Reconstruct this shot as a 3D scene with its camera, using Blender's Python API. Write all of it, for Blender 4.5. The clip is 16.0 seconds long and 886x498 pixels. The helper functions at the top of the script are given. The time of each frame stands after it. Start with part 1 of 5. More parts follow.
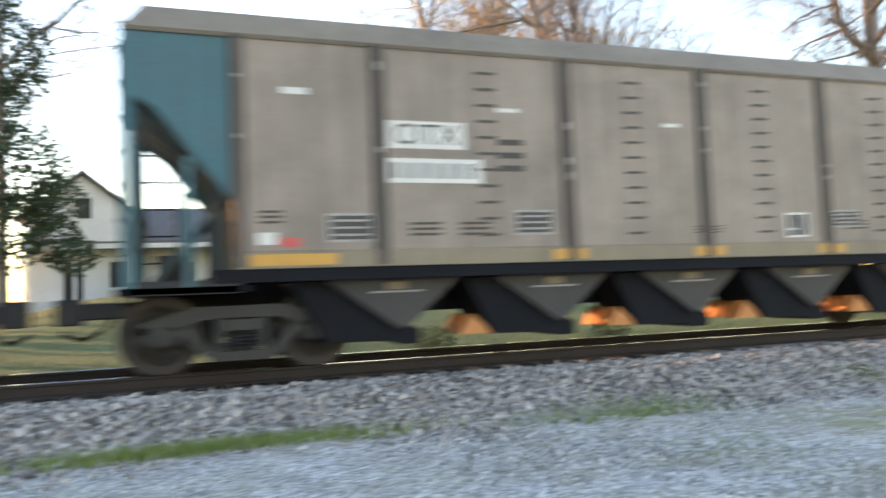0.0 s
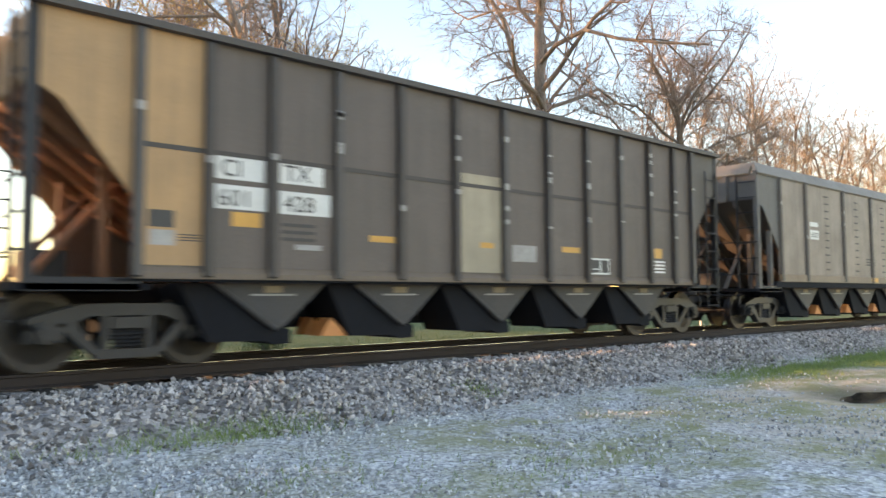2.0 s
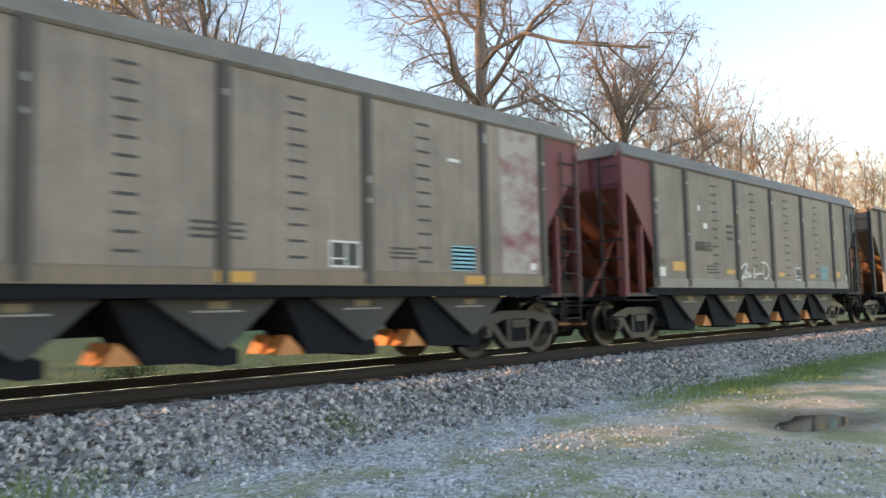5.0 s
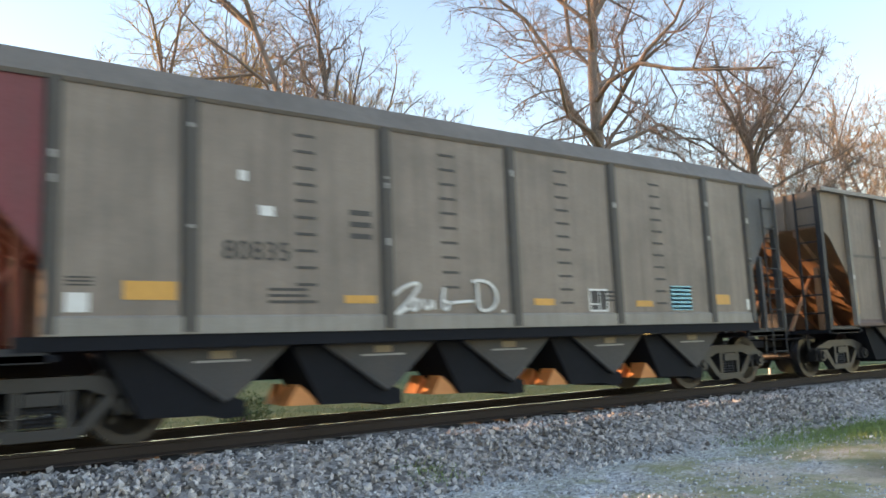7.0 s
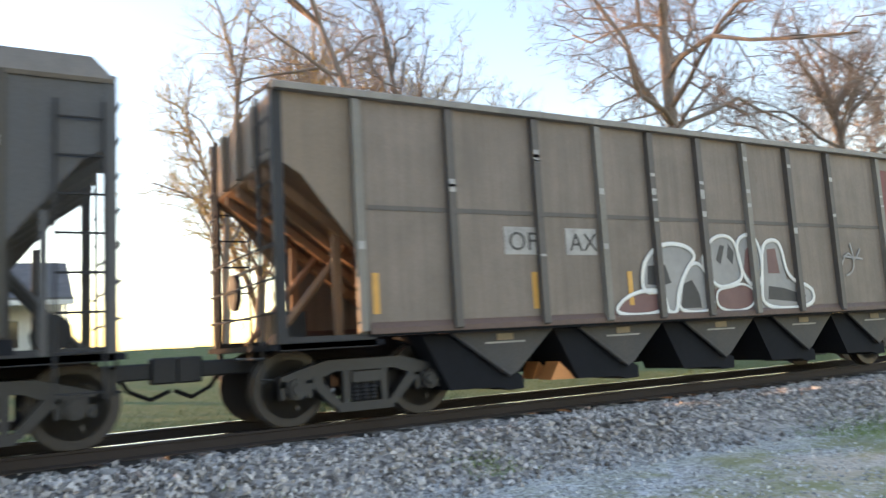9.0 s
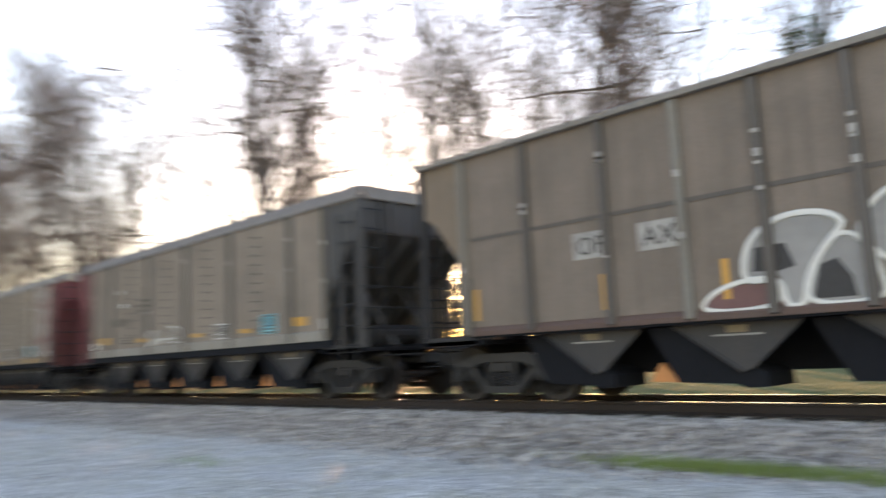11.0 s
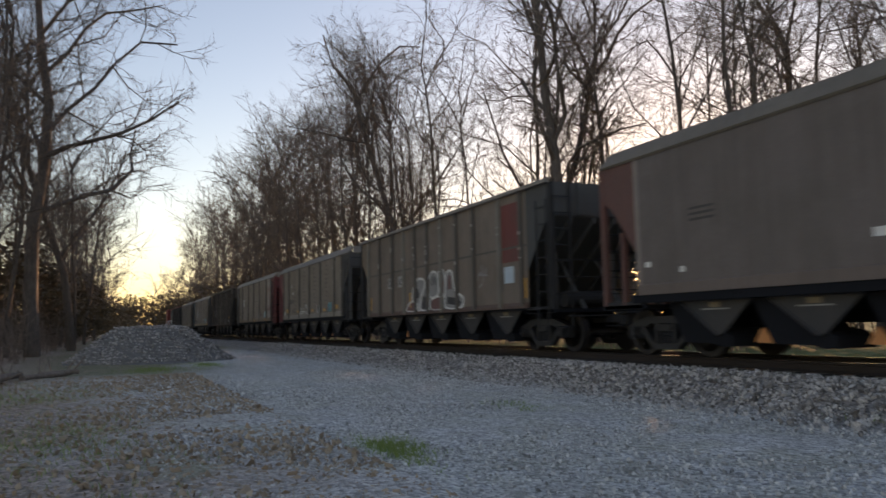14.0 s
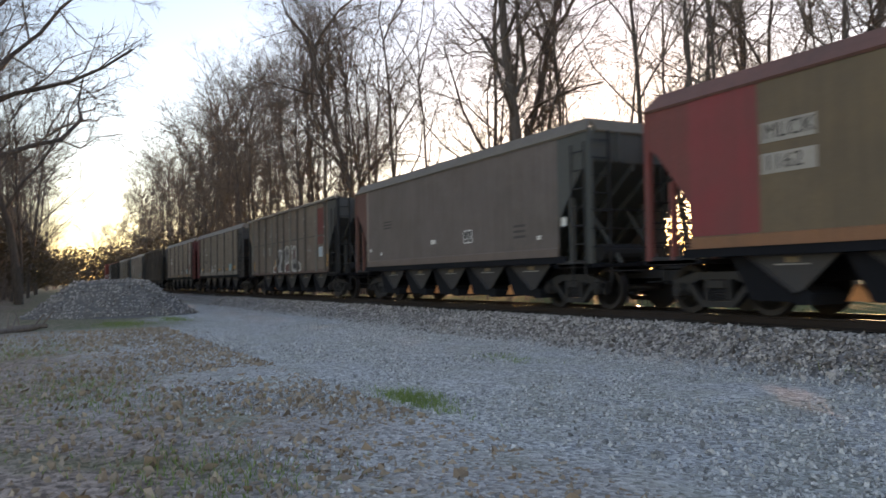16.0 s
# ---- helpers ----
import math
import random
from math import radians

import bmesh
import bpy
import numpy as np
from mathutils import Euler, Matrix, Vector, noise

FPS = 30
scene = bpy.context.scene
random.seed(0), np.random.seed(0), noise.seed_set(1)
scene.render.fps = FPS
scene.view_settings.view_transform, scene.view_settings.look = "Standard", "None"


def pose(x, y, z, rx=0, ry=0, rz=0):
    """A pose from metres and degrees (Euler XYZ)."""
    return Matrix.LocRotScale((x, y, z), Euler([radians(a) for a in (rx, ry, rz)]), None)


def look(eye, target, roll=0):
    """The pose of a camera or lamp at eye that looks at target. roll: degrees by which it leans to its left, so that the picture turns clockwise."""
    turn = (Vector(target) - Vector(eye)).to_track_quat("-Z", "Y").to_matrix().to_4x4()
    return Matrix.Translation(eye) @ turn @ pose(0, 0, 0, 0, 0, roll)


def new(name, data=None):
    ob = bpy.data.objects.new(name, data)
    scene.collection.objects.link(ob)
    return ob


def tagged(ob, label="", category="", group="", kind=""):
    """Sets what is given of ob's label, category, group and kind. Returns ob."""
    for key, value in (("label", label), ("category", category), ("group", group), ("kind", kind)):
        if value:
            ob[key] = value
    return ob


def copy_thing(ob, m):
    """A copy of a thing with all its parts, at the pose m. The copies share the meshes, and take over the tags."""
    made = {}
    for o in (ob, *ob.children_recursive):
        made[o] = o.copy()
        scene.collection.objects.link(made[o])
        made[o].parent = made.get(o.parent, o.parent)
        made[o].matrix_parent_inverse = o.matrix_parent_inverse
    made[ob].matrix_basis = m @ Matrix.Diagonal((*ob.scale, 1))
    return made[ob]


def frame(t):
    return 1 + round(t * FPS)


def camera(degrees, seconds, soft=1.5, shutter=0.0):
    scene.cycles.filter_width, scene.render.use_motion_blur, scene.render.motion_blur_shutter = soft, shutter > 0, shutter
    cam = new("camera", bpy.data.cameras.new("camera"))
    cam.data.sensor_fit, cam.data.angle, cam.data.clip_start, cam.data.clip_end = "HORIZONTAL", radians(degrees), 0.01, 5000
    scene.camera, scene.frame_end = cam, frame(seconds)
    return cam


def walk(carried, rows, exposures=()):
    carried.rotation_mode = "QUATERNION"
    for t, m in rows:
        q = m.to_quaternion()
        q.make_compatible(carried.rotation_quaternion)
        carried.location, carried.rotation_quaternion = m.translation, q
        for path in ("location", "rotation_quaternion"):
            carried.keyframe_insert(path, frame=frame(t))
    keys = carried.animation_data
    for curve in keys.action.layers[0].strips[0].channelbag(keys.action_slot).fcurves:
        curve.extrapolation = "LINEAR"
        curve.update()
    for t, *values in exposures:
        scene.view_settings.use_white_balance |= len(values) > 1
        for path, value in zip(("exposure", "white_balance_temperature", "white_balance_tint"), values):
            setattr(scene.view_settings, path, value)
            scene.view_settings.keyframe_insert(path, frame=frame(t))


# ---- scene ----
cam = camera(60.5, 16.0, 1.5, 0.5)
PATH = [
    (0, (-1.961, -10.316, 0.838), (-1.29, -8.435, 0.952), -2.2),
    (0.5, (-1.498, -10.186, 0.802), (-0.473, -8.477, 0.971), -1.3),
    (1, (-1.262, -10.156, 0.83), (0.006, -8.618, 0.997), -1.6),
    (1.5, (-1.027, -10.252, 0.826), (0.281, -8.745, 0.969), -0.7),
    (2, (-0.846, -10.285, 0.833), (0.482, -8.795, 0.959), -0.3),
    (2.5, (-0.63, -10.149, 0.819), (0.725, -8.685, 0.956), 0.1),
    (3, (-0.481, -10.091, 0.839), (0.899, -8.653, 1.001), -0.9),
    (3.2, (-0.43, -10.101, 0.823), (0.953, -8.665, 0.979), -1.6),
    (5.3, (1.459, -9.602, 0.855), (2.879, -8.203, 1.015), -1.1),
    (5.5, (1.517, -9.584, 0.838), (2.945, -8.196, 1.014), -1.1),
    (6, (1.559, -9.639, 0.843), (2.97, -8.237, 1.051), -2.1),
    (6.5, (1.628, -9.854, 0.885), (2.914, -8.345, 1.145), -2.2),
    (7, (1.678, -9.958, 0.895), (2.83, -8.344, 1.159), -2.3),
    (7.5, (1.794, -9.888, 0.869), (2.947, -8.268, 1.086), -2.7),
    (8, (1.928, -9.791, 0.918), (3.094, -8.179, 1.121), -3.4),
    (8.5, (1.975, -9.83, 0.942), (3.113, -8.201, 1.163), -4.3),
    (8.7, (2.014, -9.892, 0.954), (3.105, -8.231, 1.183), -4.1),
    (10.8, (1.84, -10.5, 0.77), (0.80, -8.81, 1.05), -2.0),
    (11, (1.83, -10.6, 0.765), (0.44, -9.19, 1.045), -2.6),
    (11.5, (1.814, -10.727, 0.743), (0.01, -9.915, 1.038), -0.0),
    (12, (1.862, -10.745, 0.747), (0.016, -10.032, 1.036), 0.0),
    (12.5, (1.97, -10.781, 0.743), (0.12, -10.079, 1.036), 1.2),
    (13, (2.132, -10.859, 0.722), (0.268, -10.19, 0.996), 0.8),
    (13.5, (1.957, -10.93, 0.703), (0.099, -10.228, 0.935), -0.6),
    (14, (1.823, -10.969, 0.691), (0.004, -10.163, 0.89), -1.2),
    (14.5, (1.904, -11.019, 0.697), (0.117, -10.135, 0.861), -0.9),
    (15, (2.006, -11.516, 0.779), (0.226, -10.612, 0.9), -0.9),
    (15.5, (1.903, -11.651, 0.741), (0.105, -10.778, 0.792), -0.1),
    (16, (1.837, -11.838, 0.75), (0.07, -10.904, 0.826), -1.0),
]
EXPOSURES = [(0, 2.72, 6800, 24), (2.5, 2.54, 6700, 23), (6.5, 2.34, 6500, 22), (8.7, 2.54, 6500, 23), (10.8, 2.67, 7000, 28), (11.5, 1.52, 6800, 28), (12.2, 0.92, 6850, 29), (14.0, 0.97, 6850, 29), (15.2, 1.47, 6800, 29), (16.0, 1.57, 6800, 28)]
SKY_STRENGTH, SUN_STRENGTH = 0.13, 1.8
walk(cam, [(t, look(eye, target, roll)) for t, eye, target, roll in PATH], EXPOSURES)

# ---- light ----
SUN_AZ, SUN_EL = radians(42), radians(6.2)      # azimuth from -x towards +y
world = bpy.data.worlds.new("evening_sky")
scene.world = world
world.use_nodes = True
_nt = world.node_tree
_sky = _nt.nodes.new("ShaderNodeTexSky")
_sky.sky_type, _sky.sun_disc = "NISHITA", False
_sky.sun_elevation, _sky.sun_rotation = SUN_EL, radians(-48)
_sky.air_density, _sky.dust_density, _sky.ozone_density = 1.0, 0.25, 0.95
_nt.links.new(_sky.outputs[0], _nt.nodes["Background"].inputs[0])
_nt.nodes["Background"].inputs[1].default_value = SKY_STRENGTH
sun = new("sun", bpy.data.lights.new("sun", "SUN"))
sun.data.energy, sun.data.angle, sun.data.color = SUN_STRENGTH, radians(0.6), (1.0, 0.60, 0.28)
sun_dir = Vector((-math.cos(SUN_AZ) * math.cos(SUN_EL), math.sin(SUN_AZ) * math.cos(SUN_EL), math.sin(SUN_EL)))
sun.matrix_world = look(sun_dir * 300, (0, 0, 0))


# ---- materials ----
class Nodes:
    """A small writer of node materials."""

    def __init__(self, name):
        self.mat = bpy.data.materials.new(name)
        self.mat.use_nodes = True
        self.t = self.mat.node_tree
        self.bsdf = self.t.nodes["Principled BSDF"]
        self.pos = self.t.nodes.new("ShaderNodeTexCoord").outputs["Object"]

    def put(self, socket, v):
        if isinstance(v, bpy.types.NodeSocket):
            self.t.links.new(v, socket)
        elif isinstance(v, (tuple, list)) and len(v) == 3 and socket.type == "RGBA":
            socket.default_value = (*v, 1)
        else:
            socket.default_value = v

    def stretch(self, x, y, z, src=None):
        n = self.t.nodes.new("ShaderNodeMapping")
        self.put(n.inputs["Vector"], src or self.pos)
        n.inputs["Scale"].default_value = (x, y, z)
        return n.outputs[0]

    def world_pos(self):
        return self.t.nodes.new("ShaderNodeNewGeometry").outputs["Position"]

    def noise(self, scale, detail=4.0, rough=0.6, src=None):
        n = self.t.nodes.new("ShaderNodeTexNoise")
        self.put(n.inputs["Vector"], src or self.pos)
        n.inputs["Scale"].default_value, n.inputs["Detail"].default_value = scale, detail
        n.inputs["Roughness"].default_value = rough
        return n.outputs["Fac"]

    def cells(self, scale, out="Color", src=None, feature="F1"):
        n = self.t.nodes.new("ShaderNodeTexVoronoi")
        n.feature = feature
        self.put(n.inputs["Vector"], src or self.pos)
        n.inputs["Scale"].default_value = scale
        return n.outputs[out]

    def ramp(self, v, lo, hi, a=0.0, b=1.0):
        n = self.t.nodes.new("ShaderNodeMapRange")
        for i, x in enumerate((v, lo, hi, a, b)):
            self.put(n.inputs[i], x)
        return n.outputs[0]

    def math(self, op, a, b=0.0):
        n = self.t.nodes.new("ShaderNodeMath")
        n.operation = op
        self.put(n.inputs[0], a), self.put(n.inputs[1], b)
        return n.outputs[0]

    def axes(self, src=None):
        n = self.t.nodes.new("ShaderNodeSeparateXYZ")
        self.put(n.inputs[0], src or self.pos)
        return n.outputs

    def mix(self, f, a, b, mode="MIX"):
        n = self.t.nodes.new("ShaderNodeMix")
        n.data_type, n.blend_type = "RGBA", mode
        self.put(n.inputs[0], f), self.put(n.inputs[6], a), self.put(n.inputs[7], b)
        return n.outputs[2]

    def bump(self, height, strength=0.3, distance=0.02):
        n = self.t.nodes.new("ShaderNodeBump")
        self.put(n.inputs["Height"], height)
        n.inputs["Strength"].default_value, n.inputs["Distance"].default_value = strength, distance
        self.t.links.new(n.outputs[0], self.bsdf.inputs["Normal"])

    def rand(self, island=False):
        if island:
            return self.t.nodes.new("ShaderNodeNewGeometry").outputs["Random Per Island"]
        return self.t.nodes.new("ShaderNodeObjectInfo").outputs["Random"]

    def done(self, color, rough=0.7, metal=0.0):
        self.put(self.bsdf.inputs["Base Color"], color)
        self.put(self.bsdf.inputs["Roughness"], rough)
        self.put(self.bsdf.inputs["Metallic"], metal)
        return self.mat


def dusty_paint(name, color, dirt=(0.10, 0.085, 0.07), amount=0.5, rust=0.25, rough=0.62):
    """Old railcar paint: dust, rain streaks and rust."""
    n = Nodes(name)
    big = n.ramp(n.noise(0.9, 5), 0.38, 0.66)
    streak = n.ramp(n.noise(5.0, 4, 0.65, n.stretch(1.0, 1.0, 0.06)), 0.42, 0.72)
    fine = n.noise(45, 5)
    c = n.mix(n.math("MULTIPLY", big, amount), color, dirt)
    c = n.mix(n.math("MULTIPLY", streak, amount * 0.8), c, tuple(0.75 * d for d in dirt))
    rusty = n.math("MULTIPLY", n.ramp(n.noise(3.1, 7, 0.75), 0.60, 0.74), rust)
    c = n.mix(rusty, c, (0.13, 0.055, 0.03))
    runs = n.ramp(n.noise(11.0, 5, 0.7, n.stretch(1.0, 1.0, 0.025)), 0.52, 0.70, 0.0, amount * 0.7)
    c = n.mix(runs, c, (0.075, 0.055, 0.042))
    patch = n.ramp(n.noise(0.55, 6, 0.7, n.stretch(1.0, 1.0, 1.6)), 0.5, 0.68, 0.0, amount * 0.6)
    c = n.mix(patch, c, tuple(min(1.0, 1.3 * v + 0.02) for v in color))
    specks = n.ramp(n.noise(16.0, 3, 0.8), 0.70, 0.76, 0.0, 0.6)
    c = n.mix(specks, c, (0.06, 0.045, 0.035))
    c = n.mix(n.ramp(fine, 0.3, 0.7, 0.0, 0.35), c, tuple(0.55 * v for v in color))
    n.bump(n.math("ADD", fine, n.math("MULTIPLY", n.noise(1.6, 2), 2.0)), 0.25, 0.01)
    return n.done(c, n.ramp(fine, 0.2, 0.8, rough - 0.1, rough + 0.15))


def plain(name, color, rough=0.7, metal=0.0, scale=12.0, vary=0.35, bump=0.2, dist=0.006, gloss=0.5):
    n = Nodes(name)
    n.bsdf.inputs["Specular IOR Level"].default_value = gloss
    f = n.noise(scale, 6)
    g = n.noise(scale * 0.13, 3)
    c = n.mix(n.ramp(f, 0.3, 0.75, 0, vary), color, tuple(0.45 * v for v in color))
    c = n.mix(n.ramp(g, 0.4, 0.7, 0, vary), c, tuple(min(1, 1.35 * v) for v in color))
    n.bump(f, bump, dist)
    return n.done(c, rough, metal)


M_STEEL = plain("dark_grimy_steel", (0.026, 0.026, 0.029), 0.6, gloss=0.35)
M_FRAME = plain("cast_bogie_steel", (0.024, 0.024, 0.027), 0.5, gloss=0.45)
M_DULLMARK = plain("dull_beige_label", (0.21, 0.16, 0.10), 0.6, 0, 20, 0.5)
M_DULLWHITE = plain("dull_white_stencil", (0.30, 0.30, 0.29), 0.6, 0, 20, 0.5)
M_BLACK = plain("black_underframe", (0.011, 0.012, 0.016), 0.85, gloss=0.2)
M_WHEEL = plain("wheel_steel", (0.028, 0.025, 0.026), 0.45, 0.3)
M_RAILTOP = plain("polished_rail_head", (0.55, 0.54, 0.53), 0.16, 1.0, 30, 0.15, 0.05)
M_RAIL = plain("rusty_rail", (0.028, 0.02, 0.018), 0.85)
M_TIE = plain("creosoted_tie", (0.03, 0.026, 0.023), 0.9, 0, 20, 0.5, 0.6)
M_YELLOW = plain("faded_yellow_reflector", (0.60, 0.31, 0.06), 0.5)
M_WHITE = plain("white_stencil", (0.72, 0.71, 0.68), 0.6, 0, 20, 0.25)
M_GREYMARK = plain("faded_dark_stencil", (0.07, 0.065, 0.06), 0.7)
M_BLUE = plain("turquoise_label", (0.22, 0.52, 0.60), 0.5)
M_PINK = plain("red_label", (0.60, 0.10, 0.09), 0.5)


def bark(name, color):
    n = Nodes(name)
    f = n.noise(9, 6, 0.7, n.stretch(1, 1, 0.25))
    c = n.mix(n.ramp(f, 0.3, 0.7), tuple(0.55 * v for v in color), tuple(1.25 * v for v in color))
    c = n.mix(n.ramp(n.rand(), 0, 1, 0, 0.35), c, tuple(0.6 * v for v in color))
    n.bump(f, 0.7, 0.03)
    return n.done(c, 0.9)


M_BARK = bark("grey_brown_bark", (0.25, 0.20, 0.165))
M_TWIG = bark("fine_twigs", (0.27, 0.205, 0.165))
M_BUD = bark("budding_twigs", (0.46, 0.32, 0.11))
# Field-edge twigs, with the orange of the low sun in their colour.
M_SUNTWIG = bark("sun_tinted_twigs", (0.38, 0.275, 0.18))
# Darker copies of M_BARK and M_TWIG: the backlit wood's shade is in them.
M_SHADEBARK = bark("backlit_woodland_bark", (0.15, 0.125, 0.11))
M_SHADETWIG = bark("backlit_woodland_twigs", (0.22, 0.175, 0.145))


def leaf_mat(name, a, b):
    n = Nodes(name)
    return n.done(n.mix(n.rand(True), a, b), 0.75)


M_NEEDLE = leaf_mat("evergreen_foliage", (0.022, 0.04, 0.018), (0.05, 0.075, 0.03))
M_GRASS = leaf_mat("grass_blades", (0.14, 0.22, 0.05), (0.27, 0.33, 0.10))
M_LAWN = leaf_mat("lawn_blades", (0.055, 0.10, 0.022), (0.13, 0.17, 0.05))
M_SHRUB = leaf_mat("shrub_leaves", (0.05, 0.09, 0.02), (0.13, 0.17, 0.05))
M_BRUSH = leaf_mat("brown_brush", (0.075, 0.058, 0.04), (0.16, 0.12, 0.08))
M_DRY = leaf_mat("dead_leaves", (0.24, 0.17, 0.11), (0.46, 0.37, 0.28))


def stone_mat(name, dark, light):
    n = Nodes(name)
    c = n.mix(n.rand(True), dark, light)
    f = n.noise(60, 4)
    c = n.mix(n.ramp(f, 0.3, 0.8, 0, 0.5), c, (0.06, 0.05, 0.045))
    n.bump(f, 0.4, 0.004)
    return n.done(c, 0.85)


M_BALLAST = stone_mat("ballast_stone", (0.11, 0.098, 0.09), (0.74, 0.70, 0.675))
M_PEBBLE = stone_mat("pale_gravel", (0.22, 0.218, 0.214), (0.92, 0.91, 0.89))


def ground_material():
    n = Nodes("gravel_dirt_and_grass")
    x, y, z = n.axes()
    wob = n.noise(0.35, 5)
    wob2 = n.noise(1.7, 5, 0.7)
    yy = n.math("ADD", y, n.math("MULTIPLY", n.math("SUBTRACT", wob, 0.5), 5.0))
    # fine gravel
    cell = n.cells(26)
    r, _, _ = n.axes(cell)
    gravel = n.mix(r, (0.25, 0.25, 0.246), (0.88, 0.87, 0.85))
    gravel = n.mix(n.ramp(wob2, 0.45, 0.7, 0, 0.4), gravel, (0.33, 0.30, 0.265))
    ballast = n.mix(n.axes(n.cells(15))[1], (0.08, 0.07, 0.064), (0.46, 0.43, 0.41))
    soil = n.mix(n.noise(14, 6), (0.50, 0.37, 0.25), (0.76, 0.61, 0.44))
    grass = n.mix(n.noise(30, 5), (0.06, 0.10, 0.026), (0.16, 0.20, 0.065))
    grass = n.mix(n.ramp(n.noise(2.2, 4), 0.45, 0.75, 0, 0.4), grass, (0.22, 0.19, 0.11))
    litter = n.mix(n.axes(n.cells(19))[0], (0.15, 0.11, 0.085), (0.58, 0.45, 0.37))
    litter = n.mix(n.ramp(n.noise(1.1, 4), 0.52, 0.68, 0, 0.6), litter, (0.15, 0.19, 0.06))
    c = gravel
    # tan soil lot beyond the gravel
    lot = n.math("MULTIPLY", n.ramp(n.math("ADD", x, n.math("MULTIPLY", wob, 6.0)), 9.0, 12.5), n.ramp(yy, -4.2, -5.4))
    c = n.mix(lot, c, soil)
    patch = n.math("MULTIPLY", n.ramp(n.noise(1.1, 6, 0.75), 0.43, 0.60), n.ramp(x, -1.0, 6.0, 0.25, 0.95))
    c = n.mix(n.math("MULTIPLY", patch, n.ramp(y, -3.2, -4.0)), c, n.mix(n.noise(25, 4), (0.20, 0.22, 0.07), (0.42, 0.38, 0.20)))
    verge = n.math("MULTIPLY", n.math("MULTIPLY", n.ramp(yy, -5.2, -4.3), n.ramp(yy, -2.4, -3.2)), n.ramp(x, 10, 14))
    c = n.mix(verge, c, grass)
    c = n.mix(n.math("MULTIPLY", n.ramp(n.math("ADD", yy, n.math("MULTIPLY", x, -0.12)), -7.9, -11.2), n.ramp(x, 3, -3)), c, litter)
    near_pile = n.math("MULTIPLY", n.ramp(x, -20, -24), n.ramp(yy, -7.0, -9.0))
    c = n.mix(near_pile, c, n.mix(wob2, grass, litter))
    c = n.mix(n.ramp(x, -42, -55), c, n.mix(wob2, litter, grass))
    c = n.mix(n.ramp(yy, -12, -15), c, litter)
    c = n.mix(n.ramp(n.math("ABSOLUTE", n.math("ADD", y, n.math("MULTIPLY", wob2, 0.6))), 3.1, 2.5), c, ballast)
    c = n.mix(n.ramp(n.math("ADD", y, n.math("MULTIPLY", wob2, -0.8)), 2.2, 3.0), c, grass)
    # shallow puddle basin
    d = n.math("ADD", n.math("POWER", n.math("MULTIPLY", n.math("SUBTRACT", x, 11.05), 0.8), 2.0), n.math("POWER", n.math("SUBTRACT", y, -6.2), 2.0))
    c = n.mix(n.ramp(n.math("ADD", d, n.math("MULTIPLY", wob2, 0.9)), 1.6, 0.5, 0, 0.8), c, (0.09, 0.068, 0.05))
    h = n.math("ADD", n.cells(26, "Distance"), n.math("MULTIPLY", n.noise(9, 6), 1.2))
    n.bump(h, 0.8, 0.03)
    return n.done(c, 0.92)


M_GROUND = ground_material()
M_WATER = Nodes("muddy_water").done((0.03, 0.024, 0.018), 0.06)


# ---- mesh helpers ----
def mesh_object(name, verts, faces, material, parent=None, label="", smooth=False):
    me = bpy.data.meshes.new(name)
    me.from_pydata(verts, [], faces)
    me.materials.append(material)
    if smooth:
        me.polygons.foreach_set("use_smooth", [True] * len(me.polygons))
    me.update()
    ob = new(name, me)
    ob.parent = parent
    return tagged(ob, label)


def part(name, bm, material, parent, label="", smooth=False):
    me = bpy.data.meshes.new(name)
    bmesh.ops.recalc_face_normals(bm, faces=bm.faces)
    bm.to_mesh(me)
    bm.free()
    me.materials.append(material)
    if smooth:
        me.polygons.foreach_set("use_smooth", [True] * len(me.polygons))
    ob = new(name, me)
    ob.parent = parent
    return tagged(ob, label)


def thing(name, label, category, group="", m=None, kind=""):
    ob = new(name)
    ob.empty_display_size = 0.2
    if m is not None:
        ob.matrix_basis = m
    return tagged(ob, label, category, group, kind)


def box(bm, x0, x1, y0, y1, z0, z1):
    v = [bm.verts.new(p) for p in ((x0, y0, z0), (x1, y0, z0), (x1, y1, z0), (x0, y1, z0), (x0, y0, z1), (x1, y0, z1), (x1, y1, z1), (x0, y1, z1))]
    for f in ((0, 3, 2, 1), (4, 5, 6, 7), (0, 1, 5, 4), (1, 2, 6, 5), (2, 3, 7, 6), (3, 0, 4, 7)):
        bm.faces.new([v[i] for i in f])
    return v


def prism(bm, pts, y0, y1):
    """An outline in x and z, pushed from y0 to y1."""
    a = [bm.verts.new((x, y0, z)) for x, z in pts]
    b = [bm.verts.new((x, y1, z)) for x, z in pts]
    bm.faces.new(a), bm.faces.new(b[::-1])
    for i in range(len(a)):
        j = (i + 1) % len(a)
        bm.faces.new((a[i], b[i], b[j], a[j]))


def prism_x(bm, pts, x0, x1):
    """An outline in y and z, pushed from x0 to x1."""
    a = [bm.verts.new((x0, y, z)) for y, z in pts]
    b = [bm.verts.new((x1, y, z)) for y, z in pts]
    bm.faces.new(a), bm.faces.new(b[::-1])
    for i in range(len(a)):
        j = (i + 1) % len(a)
        bm.faces.new((a[i], b[i], b[j], a[j]))


